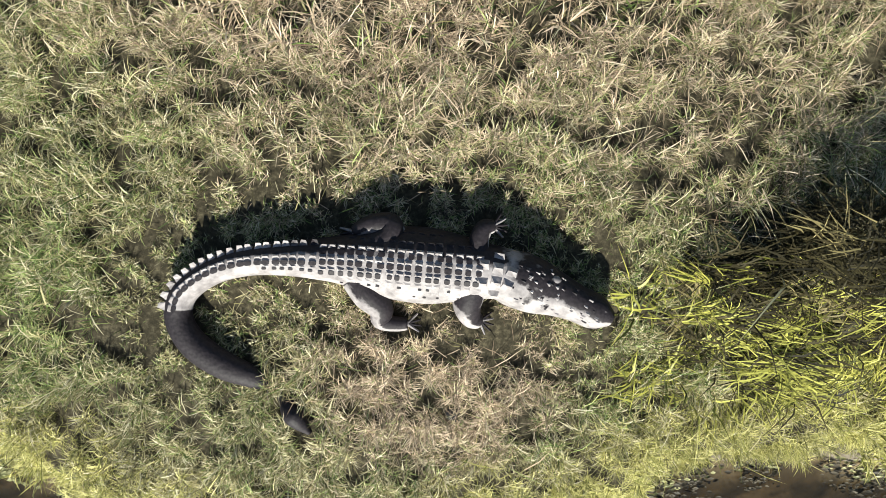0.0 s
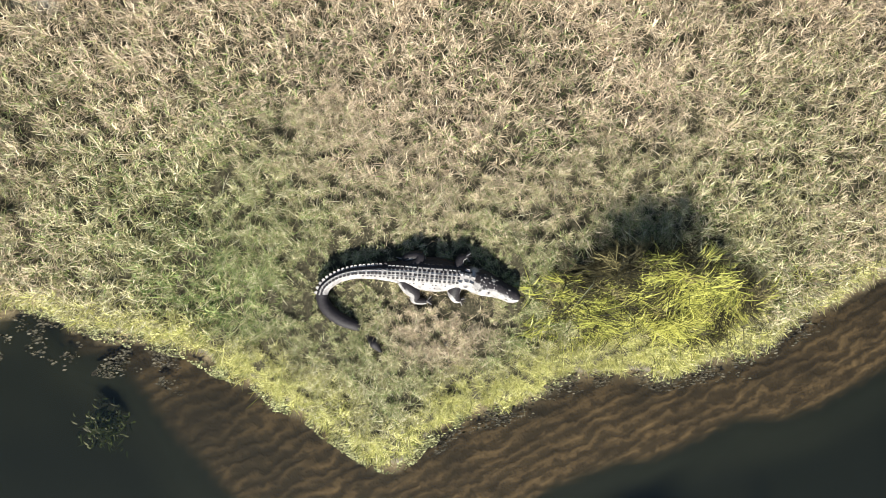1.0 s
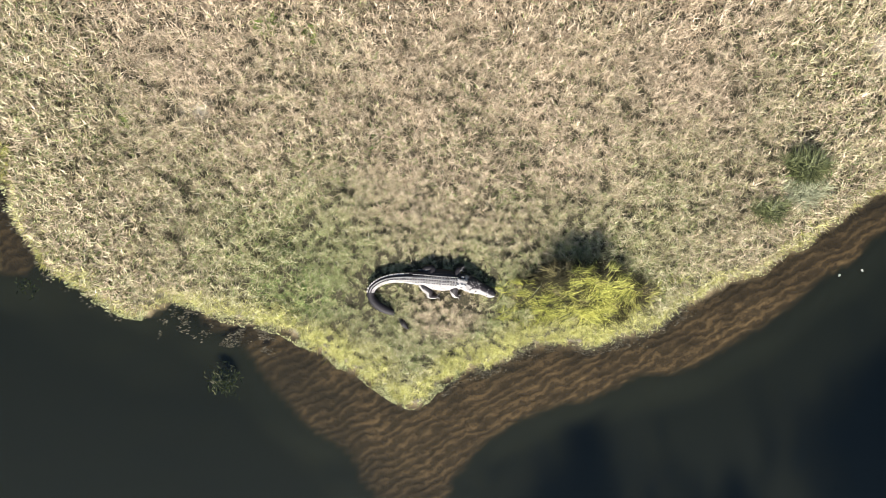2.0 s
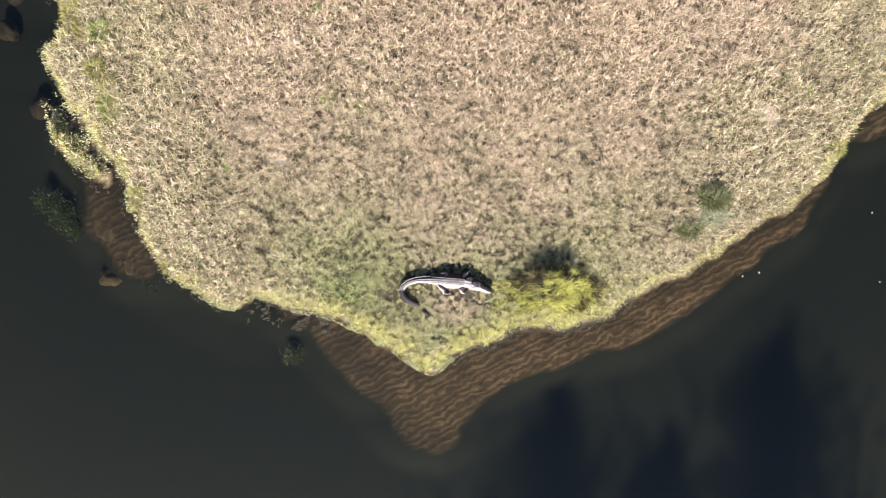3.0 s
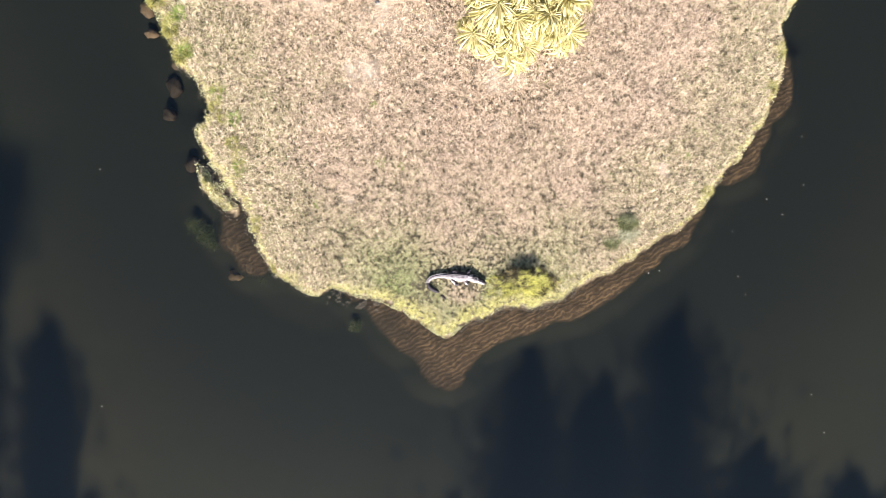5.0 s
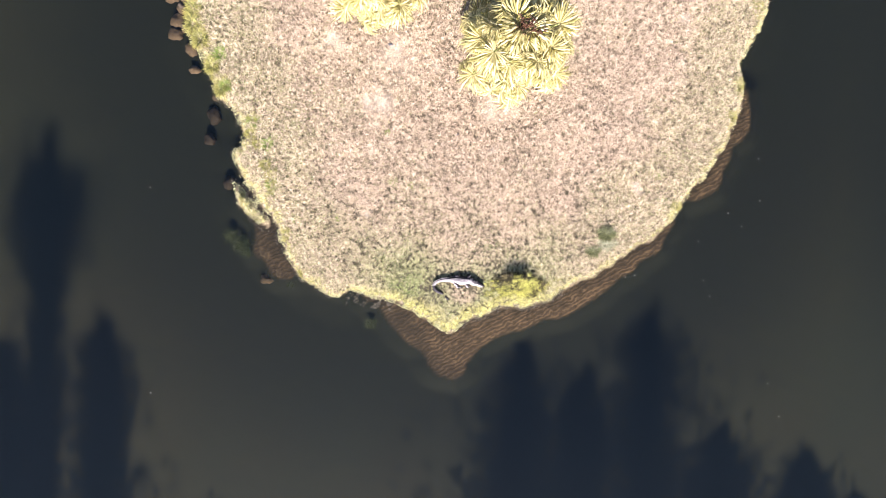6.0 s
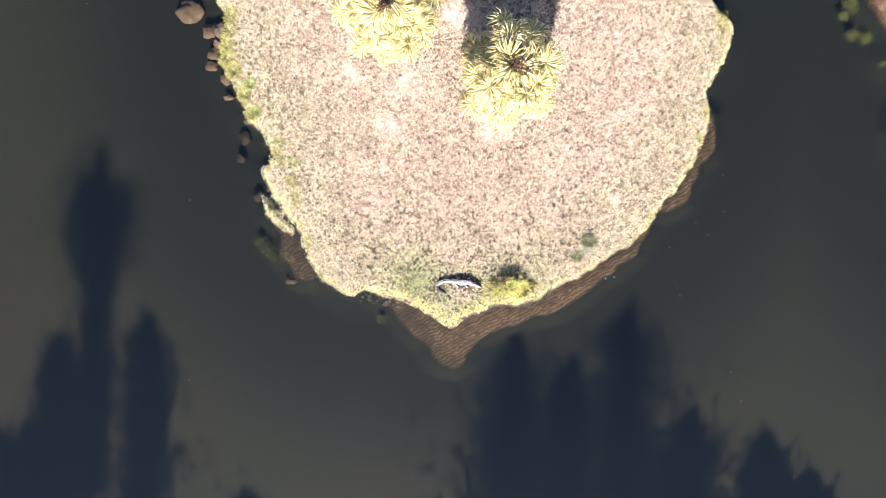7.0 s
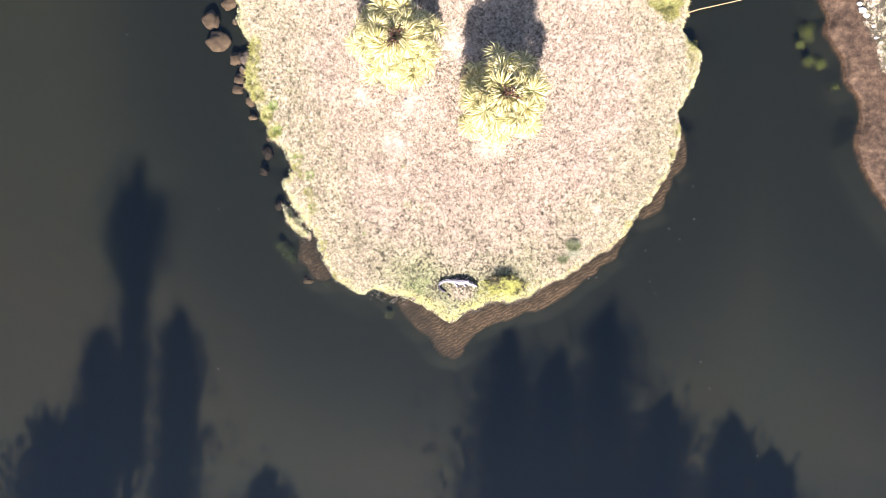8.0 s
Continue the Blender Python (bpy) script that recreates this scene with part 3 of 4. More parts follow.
CORE, RING = (-1.35, -3.2, 3.4, -0.1), (-4.3, -4.1, 6.3, 2.3)
turf("grass", CORE, 36000, 0.066, 0.0028, 2, None, "matted straw-coloured and green grass around the statue", 0.065, 0.62, 0.0, (0.35, 0.78), 0.8)
turf("straw", CORE, 260, 0.15, 0.0035, 2, None, "long pale dead stems lying over the grass", 0.2, 0.8)
turf("grass", RING, 9500, 0.095, 0.0056, 2, CORE, "short dry grass with green patches near the shore", 0.06, 0.60, 0.05, (0.30, 0.76), 1.3)
turf("grass", (-11.5, -4.1, 14.5, 17), 4600, 0.105, 0.0140, 1, RING, "sun-bleached tan grass covering the island", 0.05, 0.58, 0.16, (0.24, 0.74), 1.7)
turf("grass", (19.5, -4, 29, 20), 700, 0.14, 0.02, 1, None, "pale dry grass on the far bank", 0.2)


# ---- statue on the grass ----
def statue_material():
    """Dark hide with pale dried mud; attribute dark also paints the north side's shade."""
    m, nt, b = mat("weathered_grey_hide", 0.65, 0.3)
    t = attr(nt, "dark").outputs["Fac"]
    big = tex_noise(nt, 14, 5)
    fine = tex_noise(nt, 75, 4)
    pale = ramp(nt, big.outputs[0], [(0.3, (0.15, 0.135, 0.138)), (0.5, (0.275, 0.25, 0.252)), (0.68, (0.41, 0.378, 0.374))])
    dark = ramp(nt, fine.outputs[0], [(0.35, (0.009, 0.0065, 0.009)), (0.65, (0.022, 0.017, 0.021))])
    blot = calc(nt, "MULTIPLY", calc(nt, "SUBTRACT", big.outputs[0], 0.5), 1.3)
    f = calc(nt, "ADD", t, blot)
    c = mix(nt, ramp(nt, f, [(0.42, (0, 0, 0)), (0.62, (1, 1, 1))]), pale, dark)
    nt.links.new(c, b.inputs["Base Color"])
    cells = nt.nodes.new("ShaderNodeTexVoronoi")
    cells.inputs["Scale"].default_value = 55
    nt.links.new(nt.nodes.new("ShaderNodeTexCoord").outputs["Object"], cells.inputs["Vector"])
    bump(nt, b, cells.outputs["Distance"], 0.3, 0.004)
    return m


def build_statue():
    line = curve(GATOR_LINE, False, 16)
    n, around = len(line), 24
    x, y, half, top = line.T
    top = top * 1.07
    tx, ty = np.gradient(x), np.gradient(y)
    ln = np.hypot(tx, ty)
    tx, ty = tx / ln, ty / ln
    base = 0.01
    run = np.concatenate([[0], np.cumsum(np.hypot(np.diff(x), np.diff(y)))])
    verts, faces, dark = [], [], []

    def skin(i, a):
        """Point of the hide at ring i and angle a round the body; 90 degrees is the back."""
        c, s = math.cos(a), math.sin(a)
        u = math.copysign(abs(c) ** 0.9, c) * half[i]
        w = top[i] * (0.36 + 0.64 * s) if s > 0 else top[i] * 0.36 * (1 - abs(s) ** 0.7)
        return (x[i] + ty[i] * u, y[i] - tx[i] * u, base + w)

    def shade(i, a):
        """Hide tone: painted shade north on head and back, dark tail past its bend."""
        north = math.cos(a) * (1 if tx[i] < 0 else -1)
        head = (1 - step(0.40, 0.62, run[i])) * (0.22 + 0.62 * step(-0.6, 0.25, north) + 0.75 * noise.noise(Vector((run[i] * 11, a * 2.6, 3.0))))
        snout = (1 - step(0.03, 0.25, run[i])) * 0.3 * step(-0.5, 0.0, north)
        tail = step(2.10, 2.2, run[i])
        # shade of the side away from the sun, painted on the back
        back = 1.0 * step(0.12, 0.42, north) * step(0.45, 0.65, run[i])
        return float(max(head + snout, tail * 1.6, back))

    for i in range(n):
        for k in range(around):
            a = 2 * math.pi * k / around
            verts.append(skin(i, a))
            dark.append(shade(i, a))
    for i in range(n - 1):
        for k in range(around):
            a, b = i * around + k, i * around + (k + 1) % around
            faces.append((a, b, b + around, a + around))
    faces.append(tuple(range(around)))
    faces.append(tuple(range((n - 1) * around, n * around))[::-1])
    smooth = len(faces)

    def add(points, polys, shades):
        k = len(verts)
        verts.extend(tuple(p) for p in points)
        dark.extend(shades if isinstance(shades, list) else [shades] * len(points))
        faces.extend(tuple(k + q for q in f) for f in polys)

    knob = random.Random(4)

    # keeled scutes in rows along neck, back and tail
    def scute(s, u, long, wide, tall, tone=0.0):
        """A keeled plate at s metres from the nose and u metres off the middle line."""
        i = min(int(np.searchsorted(run, s)), n - 2)
        q = min(abs(u) / half[i], 0.97) ** (1 / 0.9)
        a = math.acos(math.copysign(q, u))
        p = Vector(skin(i, a))
        e = (Vector(skin(i, a + 0.1)) - Vector(skin(i, a - 0.1))).normalized()
        f = Vector((tx[i], ty[i], 0))
        nrm = e.cross(f)
        if nrm.z < 0:
            nrm = -nrm
        nrm = (nrm + Vector((0, 0, 0.5))).normalized()
        p = p - nrm * 0.003
        hl, hw = long * 0.5, wide * 0.5
        add([p - f * hl - e * hw, p + f * hl - e * hw, p + f * hl + e * hw, p - f * hl + e * hw,
             p - f * hl * 0.75 + nrm * tall * 0.9, p + f * hl * 0.35 + nrm * tall, p + f * hl * 0.75 + nrm * tall * 0.4],
            [(0, 1, 6, 5, 4), (1, 2, 6), (2, 3, 4, 5, 6), (3, 0, 4)], tone if tone else 0.0)

    def spot(s, u, long, wide):
        """A rounded dark patch of bare hide beside a keel."""
        i = min(int(np.searchsorted(run, s)), n - 2)
        f = Vector((tx[i], ty[i], 0))
        ring = []
        for k in range(8):
            w = 2 * math.pi * (k + 0.5) / 8
            du = 0.5 * wide * math.copysign(abs(math.sin(w)) ** 0.7, math.sin(w))
            q = max(-0.97, min(0.97, (u + du) / half[i]))
            a = math.acos(math.copysign(abs(q) ** (1 / 0.9), q))
            p = Vector(skin(i, a)) + f * 0.5 * long * math.copysign(abs(math.cos(w)) ** 0.7, math.cos(w))
            ring.append(p + Vector((-f.y * q * 0.003, f.x * q * 0.003, 0.0055)))
        add(ring, [tuple(range(8))], 0.9)

    s = 0.66
    while s < 1.36:
        i = int(np.searchsorted(run, s))
        for u, long, wide, tall in ((0.125, 0, 0, 0.007), (0.085, 0, 0, 0.010), (0.045, 0.032, 0.025, 0.016), (-0.006, 0.032, 0.025, 0.016),
                                    (-0.055, 0.029, 0.022, 0.013), (-0.10, 0.018, 0.009, 0.006), (-0.135, 0.015, 0.008, 0.004)):
            if abs(u) > half[i] * 0.9:
                continue
            small = u < -0.09
            if long and not (small and knob.random() < 0.25):
                jig = knob.uniform(-0.012, 0.012) if small else knob.uniform(-0.003, 0.003)
                spot(s + jig, u, long * knob.uniform(0.8, 1.1), wide * knob.uniform(0.8, 1.1))
            # plates on the north side take the painted shade tone
            if abs(u + 0.022) < half[i] * 0.88:
                scute(s, u + 0.022, 0.036, 0.022, tall, 0.7 if u > 0.06 else 0.0)
        s += 0.043
    while s < 2.14:
        i = int(np.searchsorted(run, s))
        h = half[i]
        scute(s, 0.78 * h, 0.038, 0.026, 0.034, 0.0 if s > 1.5 else 0.6)
        scute(s, 0.22 * h, 0.034, 0.020, 0.016)
        spot(s, -0.12 * h, 0.036, 0.024)
        if s < 1.62:
            spot(s + 0.01, -0.5 * h, 0.022, 0.012)
            scute(s, -0.30 * h, 0.030, 0.014, 0.008)
        s += 0.041
    # nape plates and the rough back of the head
    for s, u, w in ((0.52, 0.03, 0.045), (0.52, -0.03, 0.045), (0.58, 0.03, 0.05), (0.58, -0.03, 0.05), (0.58, 0.085, 0.04), (0.58, -0.085, 0.04), (0.64, 0.04, 0.045), (0.64, -0.04, 0.045)):
        scute(s, u, 0.05, w, 0.024, 0.3)
    for k in range(60):
        s = knob.uniform(0.06, 0.5)
        i = min(int(np.searchsorted(run, s)), n - 2)
        scute(s, knob.uniform(-0.8, 0.8) * half[i], knob.uniform(0.012, 0.03), knob.uniform(0.010, 0.02), knob.uniform(0.004, 0.009), knob.choice((0.0, 0.15, 0.9)))

    def ball(cx, cy, cz, r, sx=1.0, tone=0.6):
        pts, quads = [], []
        for lat in range(5):
            v = lat / 4 * math.pi / 2
            for k in range(8):
                w = k / 8 * 2 * math.pi
                pts.append((cx + r * sx * math.cos(w) * math.cos(v), cy + r * math.sin(w) * math.cos(v), cz + r * math.sin(v)))
        for lat in range(4):
            for k in range(8):
                a, b = lat * 8 + k, lat * 8 + (k + 1) % 8
                quads.append((a, b, b + 8, a + 8))
        add(pts, quads, tone)

    for off in (-0.05, 0.05):
        ball(1.455 + off * 0.4, -1.66 + off, base + 0.155, 0.030, 1.6, 0.55)
    ball(1.715, -1.775, base + 0.115, 0.034, 1.0, 0.9)

    # legs: tapered tubes, shade painted on their upper north side, spread dark toes
    def leg(points, radii, toes, shady=(0.5, 0.45, 0.65)):
        path = curve(points, False, 5)
        rad = np.interp(np.linspace(0, 1, len(path)), np.linspace(0, 1, len(radii)), radii)
        pts, quads, tones = [], [], []
        for i, p in enumerate(path):
            f = Vector(path[min(i + 1, len(path) - 1)] - path[max(i - 1, 0)]).normalized()
            e = f.cross(Vector((0, 0, 1))).normalized()
            g = e.cross(f)
            for k in range(12):
                w = k / 12 * 2 * math.pi
                off = e * math.cos(w) + g * math.sin(w)
                pts.append(Vector(p) + off * rad[i])
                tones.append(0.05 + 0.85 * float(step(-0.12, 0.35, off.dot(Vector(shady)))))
        m = len(path)
        for i in range(m - 1):
            for k in range(12):
                a, b = i * 12 + k, i * 12 + (k + 1) % 12
                quads.append((a, b, b + 12, a + 12))
        quads.append(tuple(range((m - 1) * 12, m * 12)))
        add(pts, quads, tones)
        tip = Vector(path[-1])
        way = Vector((path[-1] - path[-3])[:2]).normalized()
        for q in range(toes):
            ang = (q - (toes - 1) / 2) * 0.45
            dv = Vector((way.x * math.cos(ang) - way.y * math.sin(ang), way.x * math.sin(ang) + way.y * math.cos(ang), -0.1))
            side = Vector((-dv.y, dv.x, 0)) * 0.012
            a, b = tip - dv * 0.03, tip + dv * 0.07
            zz = Vector((0, 0, 0.016))
            add([a - side, a + side, a + zz + side * 0.5, a + zz - side * 0.5, b - side * 0.3, b + side * 0.3, b + zz * 0.4],
                [(0, 4, 6, 3), (1, 2, 6, 5), (3, 6, 2), (0, 1, 5, 4), (4, 5, 6)], 0.95 if q % 3 else 0.4)

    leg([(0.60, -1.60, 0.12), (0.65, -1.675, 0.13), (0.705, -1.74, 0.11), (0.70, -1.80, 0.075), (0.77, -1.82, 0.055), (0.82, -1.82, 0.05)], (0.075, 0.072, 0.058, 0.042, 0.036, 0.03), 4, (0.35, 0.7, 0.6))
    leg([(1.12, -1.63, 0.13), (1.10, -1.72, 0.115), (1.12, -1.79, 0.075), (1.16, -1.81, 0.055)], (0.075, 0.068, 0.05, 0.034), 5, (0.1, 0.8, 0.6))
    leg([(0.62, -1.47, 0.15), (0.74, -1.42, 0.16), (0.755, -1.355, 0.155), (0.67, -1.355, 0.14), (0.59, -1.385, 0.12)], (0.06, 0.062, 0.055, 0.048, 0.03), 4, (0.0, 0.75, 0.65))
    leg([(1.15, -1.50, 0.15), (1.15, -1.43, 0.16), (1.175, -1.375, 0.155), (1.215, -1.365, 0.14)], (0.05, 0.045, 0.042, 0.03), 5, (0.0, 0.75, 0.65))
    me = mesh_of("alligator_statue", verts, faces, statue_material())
    flat = np.ones(len(faces), bool)
    flat[smooth - 2:] = False
    for k in range(smooth, len(faces)):
        flat[k] = len(faces[k]) == 4 and len(faces) > 0 and max(faces[k]) - min(faces[k]) > 6
    me.polygons.foreach_set("use_smooth", flat)
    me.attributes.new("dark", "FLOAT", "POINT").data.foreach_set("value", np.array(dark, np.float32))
    return tagged(new("alligator_statue", me), "grey and white alligator statue with curled dark tail on grass", "statue")


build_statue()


# ---- clumps of tall plants ----
def clump(name, cx, cy, rx, ry, count, length, width, lean, material, label, category="plant", heading=None, group=""):
    a, r = rng.uniform(0, 2 * np.pi, count), np.sqrt(rng.random(count))
    lobes = 0.75 + 0.25 * np.sin(3 * a + cx) + 0.12 * np.sin(7 * a + cy)
    x, y = cx + rx * r * lobes * np.cos(a), cy + ry * r * lobes * np.sin(a)
    turn = a + rng.normal(0, 0.9, count) if heading is None else rng.normal(heading, 1.5, count)
    ln = length * rng.uniform(0.4, 1.1, count) * (1.1 - 0.35 * r)
    ln_lean = np.clip(rng.normal(lean, 0.2, count), 0.02, 0.97)
    root = np.stack([x, y, np.maximum(ground_at(x, y), WATER_Z - 0.1) - 0.01], 1) - np.array([[cx, cy, 0]])
    z0 = float(ground_at(np.array([cx]), np.array([cy]))[0])
    root[:, 2] -= z0
    co, tri, _ = blades(root, turn, ln, ln_lean, width * rng.uniform(0.4, 1.3, count), 0.7)
    ob = new(name, tris_mesh(name, co, tri, material))
    ob.location = (cx, cy, z0)
    return tagged(ob, label, category, group)


def sedge(cx, cy, spots, material, label):
    """A clump made of several tufts that lean their own ways. spots: x, y, spread, blades, length, heading, lean."""
    top = thing("sedge_clump", pose(cx, cy, float(ground_at(np.array([cx]), np.array([cy]))[0])), label, "grass clump", "sedge clumps on the shore")
    for x, y, r, count, length, heading, lean in spots:
        ob = clump("tuft", x, y, r, r * 0.7, int(count * 0.6), length, 0.009, lean + 0.12, material, "", "", heading)
        ob.parent = top
        ob.matrix_parent_inverse = top.matrix_world.inverted()
    return top


def sedge_mound(cx, cy, domes, count, label):
    """A tangled heap of many small tufts of arching blades over low domes. domes: x, y, half width, half depth, height."""
    z0 = float(ground_at(np.array([cx]), np.array([cy]))[0])
    top = thing("sedge_clump", pose(cx, cy, z0), label, "grass clump", "sedge clumps on the shore")
    pick = random.Random(17)
    for k in range(count):
        x0, y0, rx, ry, tall = domes[k % len(domes)]
        a, r = pick.uniform(0, 2 * math.pi), math.sqrt(pick.random())
        tx, ty = x0 + rx * r * math.cos(a), y0 + ry * r * math.sin(a)
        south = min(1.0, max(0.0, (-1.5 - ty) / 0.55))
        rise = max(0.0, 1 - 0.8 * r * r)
        heap_dark = pick.random() < 0.60 - 0.36 * south
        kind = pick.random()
        if heap_dark:
            # dark blades fill the heap, more northward, coloured for the shade in its gaps
            material, n = M_HEAP_DARK, 60
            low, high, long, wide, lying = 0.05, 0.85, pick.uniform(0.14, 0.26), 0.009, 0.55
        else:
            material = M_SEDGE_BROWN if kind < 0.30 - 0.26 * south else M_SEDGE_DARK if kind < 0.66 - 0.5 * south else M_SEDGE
            n = pick.randint(28, 52)
            low, high, long, wide, lying = 0.7, 1.0, pick.uniform(0.09, 0.21), 0.008, 0.72
        x, y = tx + rng.normal(0, 0.05, n), ty + rng.normal(0, 0.03, n)
        z = ground_at(x, y) + tall * rise * rng.uniform(low, high, n)
        heading = pick.choice([0.25, 3.3, 0.25, 3.3, pick.uniform(0, 6.28)]) + pick.gauss(0, 0.45)
        turn = np.where(rng.random(n) < 0.2, rng.uniform(0, 2 * np.pi, n), heading + rng.normal(0, 0.4, n))
        lean = np.clip(rng.normal(lying, 0.2, n), 0.05, 1.05)
        ln = long * rng.uniform(0.4, 1.25, n)
        co, tri, _ = blades(np.stack([x - cx, y - cy, z - z0], 1), turn, ln, lean, wide * rng.uniform(0.45, 1.1, n), 0.9)
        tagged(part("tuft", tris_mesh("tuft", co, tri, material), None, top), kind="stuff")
    return top


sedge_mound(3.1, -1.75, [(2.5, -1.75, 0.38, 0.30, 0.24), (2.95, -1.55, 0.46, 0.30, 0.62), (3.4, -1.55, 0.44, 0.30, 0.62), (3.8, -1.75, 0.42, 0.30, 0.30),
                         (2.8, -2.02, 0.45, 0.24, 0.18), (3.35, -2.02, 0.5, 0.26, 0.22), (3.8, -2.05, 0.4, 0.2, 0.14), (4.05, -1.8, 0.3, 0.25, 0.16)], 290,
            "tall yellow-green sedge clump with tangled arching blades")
sedge(3.0, -1.45, [(2.6, -1.5, 0.2, 30, 0.5, 2.6, 0.5), (2.9, -1.4, 0.22, 34, 0.45, 1.2, 0.35), (3.15, -1.42, 0.22, 44, 0.55, 1.6, 0.15), (3.5, -1.45, 0.2, 34, 0.5, 0.6, 0.4)],
      M_SEDGE_PALE, "pale dead sedge stalks standing over the clump")
sedge(2.15, -2.15, [(2.05, -2.1, 0.22, 240, 0.26, 3.3, 0.7), (2.4, -2.2, 0.24, 260, 0.28, 5.0, 0.7), (1.95, -1.75, 0.14, 120, 0.26, 2.4, 0.65)],
      M_SEDGE_DARK, "low ragged green sedge tuft")
sedge(4.6, -1.75, [(4.4, -1.75, 0.25, 200, 0.26, 0.3, 0.7), (4.85, -1.65, 0.25, 180, 0.24, 0.9, 0.7)], M_SEDGE, "low yellow-green sedge near the water")


# two dark-leaved clumps paint this shrub's shadowed spots, the pale one its body
clump("shrub", 6.75, 0.2, 0.36, 0.2, 1500, 0.46, 0.012, 0.22, M_SHRUB, "dark grey-green bushy shrub on the shore bank", "shrub", 0.6)
clump("shrub", 6.8, -0.2, 0.45, 0.24, 1100, 0.3, 0.010, 0.35, M_SEDGE_PALE, "pale grey-green dry shrub on the shore bank", "shrub", 0.6)
clump("shrub", 6.25, -0.48, 0.36, 0.2, 900, 0.3, 0.012, 0.3, M_SHRUB, "low grey-green shrub beside the shore", "shrub", 0.6)
clump("shrub", 11.7, 12.4, 0.9, 0.7, 4200, 0.34, 0.02, 0.45, M_BANK, "grey-green bush by the water", "shrub")
clump("shrub", 13.0, 10.0, 0.42, 1.3, 3600, 0.2, 0.018, 0.55, M_BANK, "olive-green reeds along the bank", "shrub")
for sx, sy, sr in ((-9.45, 10.75, 0.34), (-9.62, 10.1, 0.38), (-9.68, 9.45, 0.4), (-9.6, 8.85, 0.4), (-9.35, 8.25, 0.36), (-8.95, 7.2, 0.26), (-8.65, 6.3, 0.22)):
    clump("shrub", sx, sy, sr, sr * 1.1, int(2600 * sr), 0.34, 0.018, 0.55, M_BANK, "yellow-green bushy shrub over the water's edge", "shrub", group="shrubs along the bank")
clump("shrub", -7.98, 1.75, 0.10, 0.42, 600, 0.11, 0.012, 0.55, M_BANK, "green plants on a narrow islet", "shrub", 0.5)
clump("shrub", -7.35, 1.03, 0.2, 0.12, 350, 0.11, 0.012, 0.55, M_BANK, "yellow-green plants on a narrow islet", "shrub", 2.0)
for bx, by, br, bt in ((-7.5, 4.5, 0.3, 0.3), (-7.2, 4.05, 0.22, 0.2), (-6.9, 3.25, 0.26, 0.2), (-6.7, 2.6, 0.24, 0.6), (-8.45, 6.5, 0.3, 0.34), (-7.4, 5.1, 0.2, 0.24),
                       (-6.2, 0.45, 0.18, 0.3), (-8.9, 7.0, 0.24, 0.5), (-5.6, -1.15, 0.2, 0.14), (9.75, 1.35, 0.26, 0.2), (12.25, 6.1, 0.2, 0.5), (12.0, 4.9, 0.16, 0.34)):
    clump("bush", bx, by, br, bt, int(2400 * (br + bt) * 0.5), 0.2, 0.013, 0.45, M_BANK, "low olive-green bush among dry grass near the bank", "shrub", group="low bushes near the bank")
for wx, wy, wr, wh in ((-1.78, 2.46, 0.17, 0.17), (-1.11, 2.31, 0.13, 0.15), (-4.1, 0.99, 0.10, 0.14), (-6.79, 4.06, 0.22, 0.25), (-6.68, 2.37, 0.25, 0.24),
                       (-1.98, 4.38, 0.1, 0.14), (8.91, 2.51, 0.1, 0.14), (-8.6, 7.6, 0.25, 0.35), (-8.4, 6.4, 0.2, 0.3), (-7.4, 5.0, 0.2, 0.25)):
    clump("weed", wx, wy, wr, wr, int(80 + 900 * wr), wh, 0.014, 0.55, M_WEED, "small bright green weed in the dry grass", "plant", group="weeds in the grass")


# ---- leaves along the water's edge ----
def shore_leaves(name, box, count, near, far, size, material, label):
    """Small rounded leaves on the bank between two distances from the water's edge."""
    x, y = rng.uniform(box[0], box[2], count * 20), rng.uniform(box[1], box[3], count * 20)
    d = sample(GRID_D, x, y)
    keep = (d > near) & (d < far) & (vnoise(x, y, 0.22, 51) > 0.36 + 0.36 * rng.random(len(x)))
    x, y, d = x[keep][:count], y[keep][:count], d[keep][:count]
    n = len(x)
    z = np.maximum(ground_at(x, y), WATER_Z) + 0.01 + rng.random(n) * 0.09 * step(-0.15, 0.2, d)
    c = np.stack([x, y, z], 1)
    r = size * rng.uniform(0.45, 1.7, n)
    tilt = rng.normal(0, 0.35, (n, 2))
    ring = []
    for k in range(6):
        w = 2 * np.pi * k / 6 + rng.random() * 0.3
        rr = r * (1.25 if k in (0, 3) else 0.7)
        ring.append(c + np.stack([rr * np.cos(w), rr * np.sin(w), rr * (np.cos(w) * tilt[:, 0] + np.sin(w) * tilt[:, 1])], 1))
    co = np.stack([c - [[0, 0, 0.004]], *ring], 1).reshape(-1, 3)
    k0 = (np.arange(n) * 7)[:, None]
    tri = np.stack([k0 + [[0, 1 + k, 1 + (k + 1) % 6]] for k in range(6)], 1).reshape(-1, 3)
    return tagged(new(name, tris_mesh(name, co, tri, material)), label, "plants", kind="stuff")


shore_leaves("shore_leaves", (-5.5, -4.2, 1.2, -1.2), 9000, -0.13, 0.05, 0.0085, M_RIMLEAF, "small pale green round leaves lining the water's edge")
shore_leaves("shore_leaves", (1.0, -4.0, 9.5, 1.5), 5000, -0.09, 0.05, 0.0085, M_RIMLEAF, "small yellow-green leaves lining the sandy shore")
shore_leaves("shore_leaves", (-10.8, -1.6, -5.2, 13.5), 6500, -0.15, 0.12, 0.015, M_RIMLEAF, "yellow-green leaves hanging over the bank")
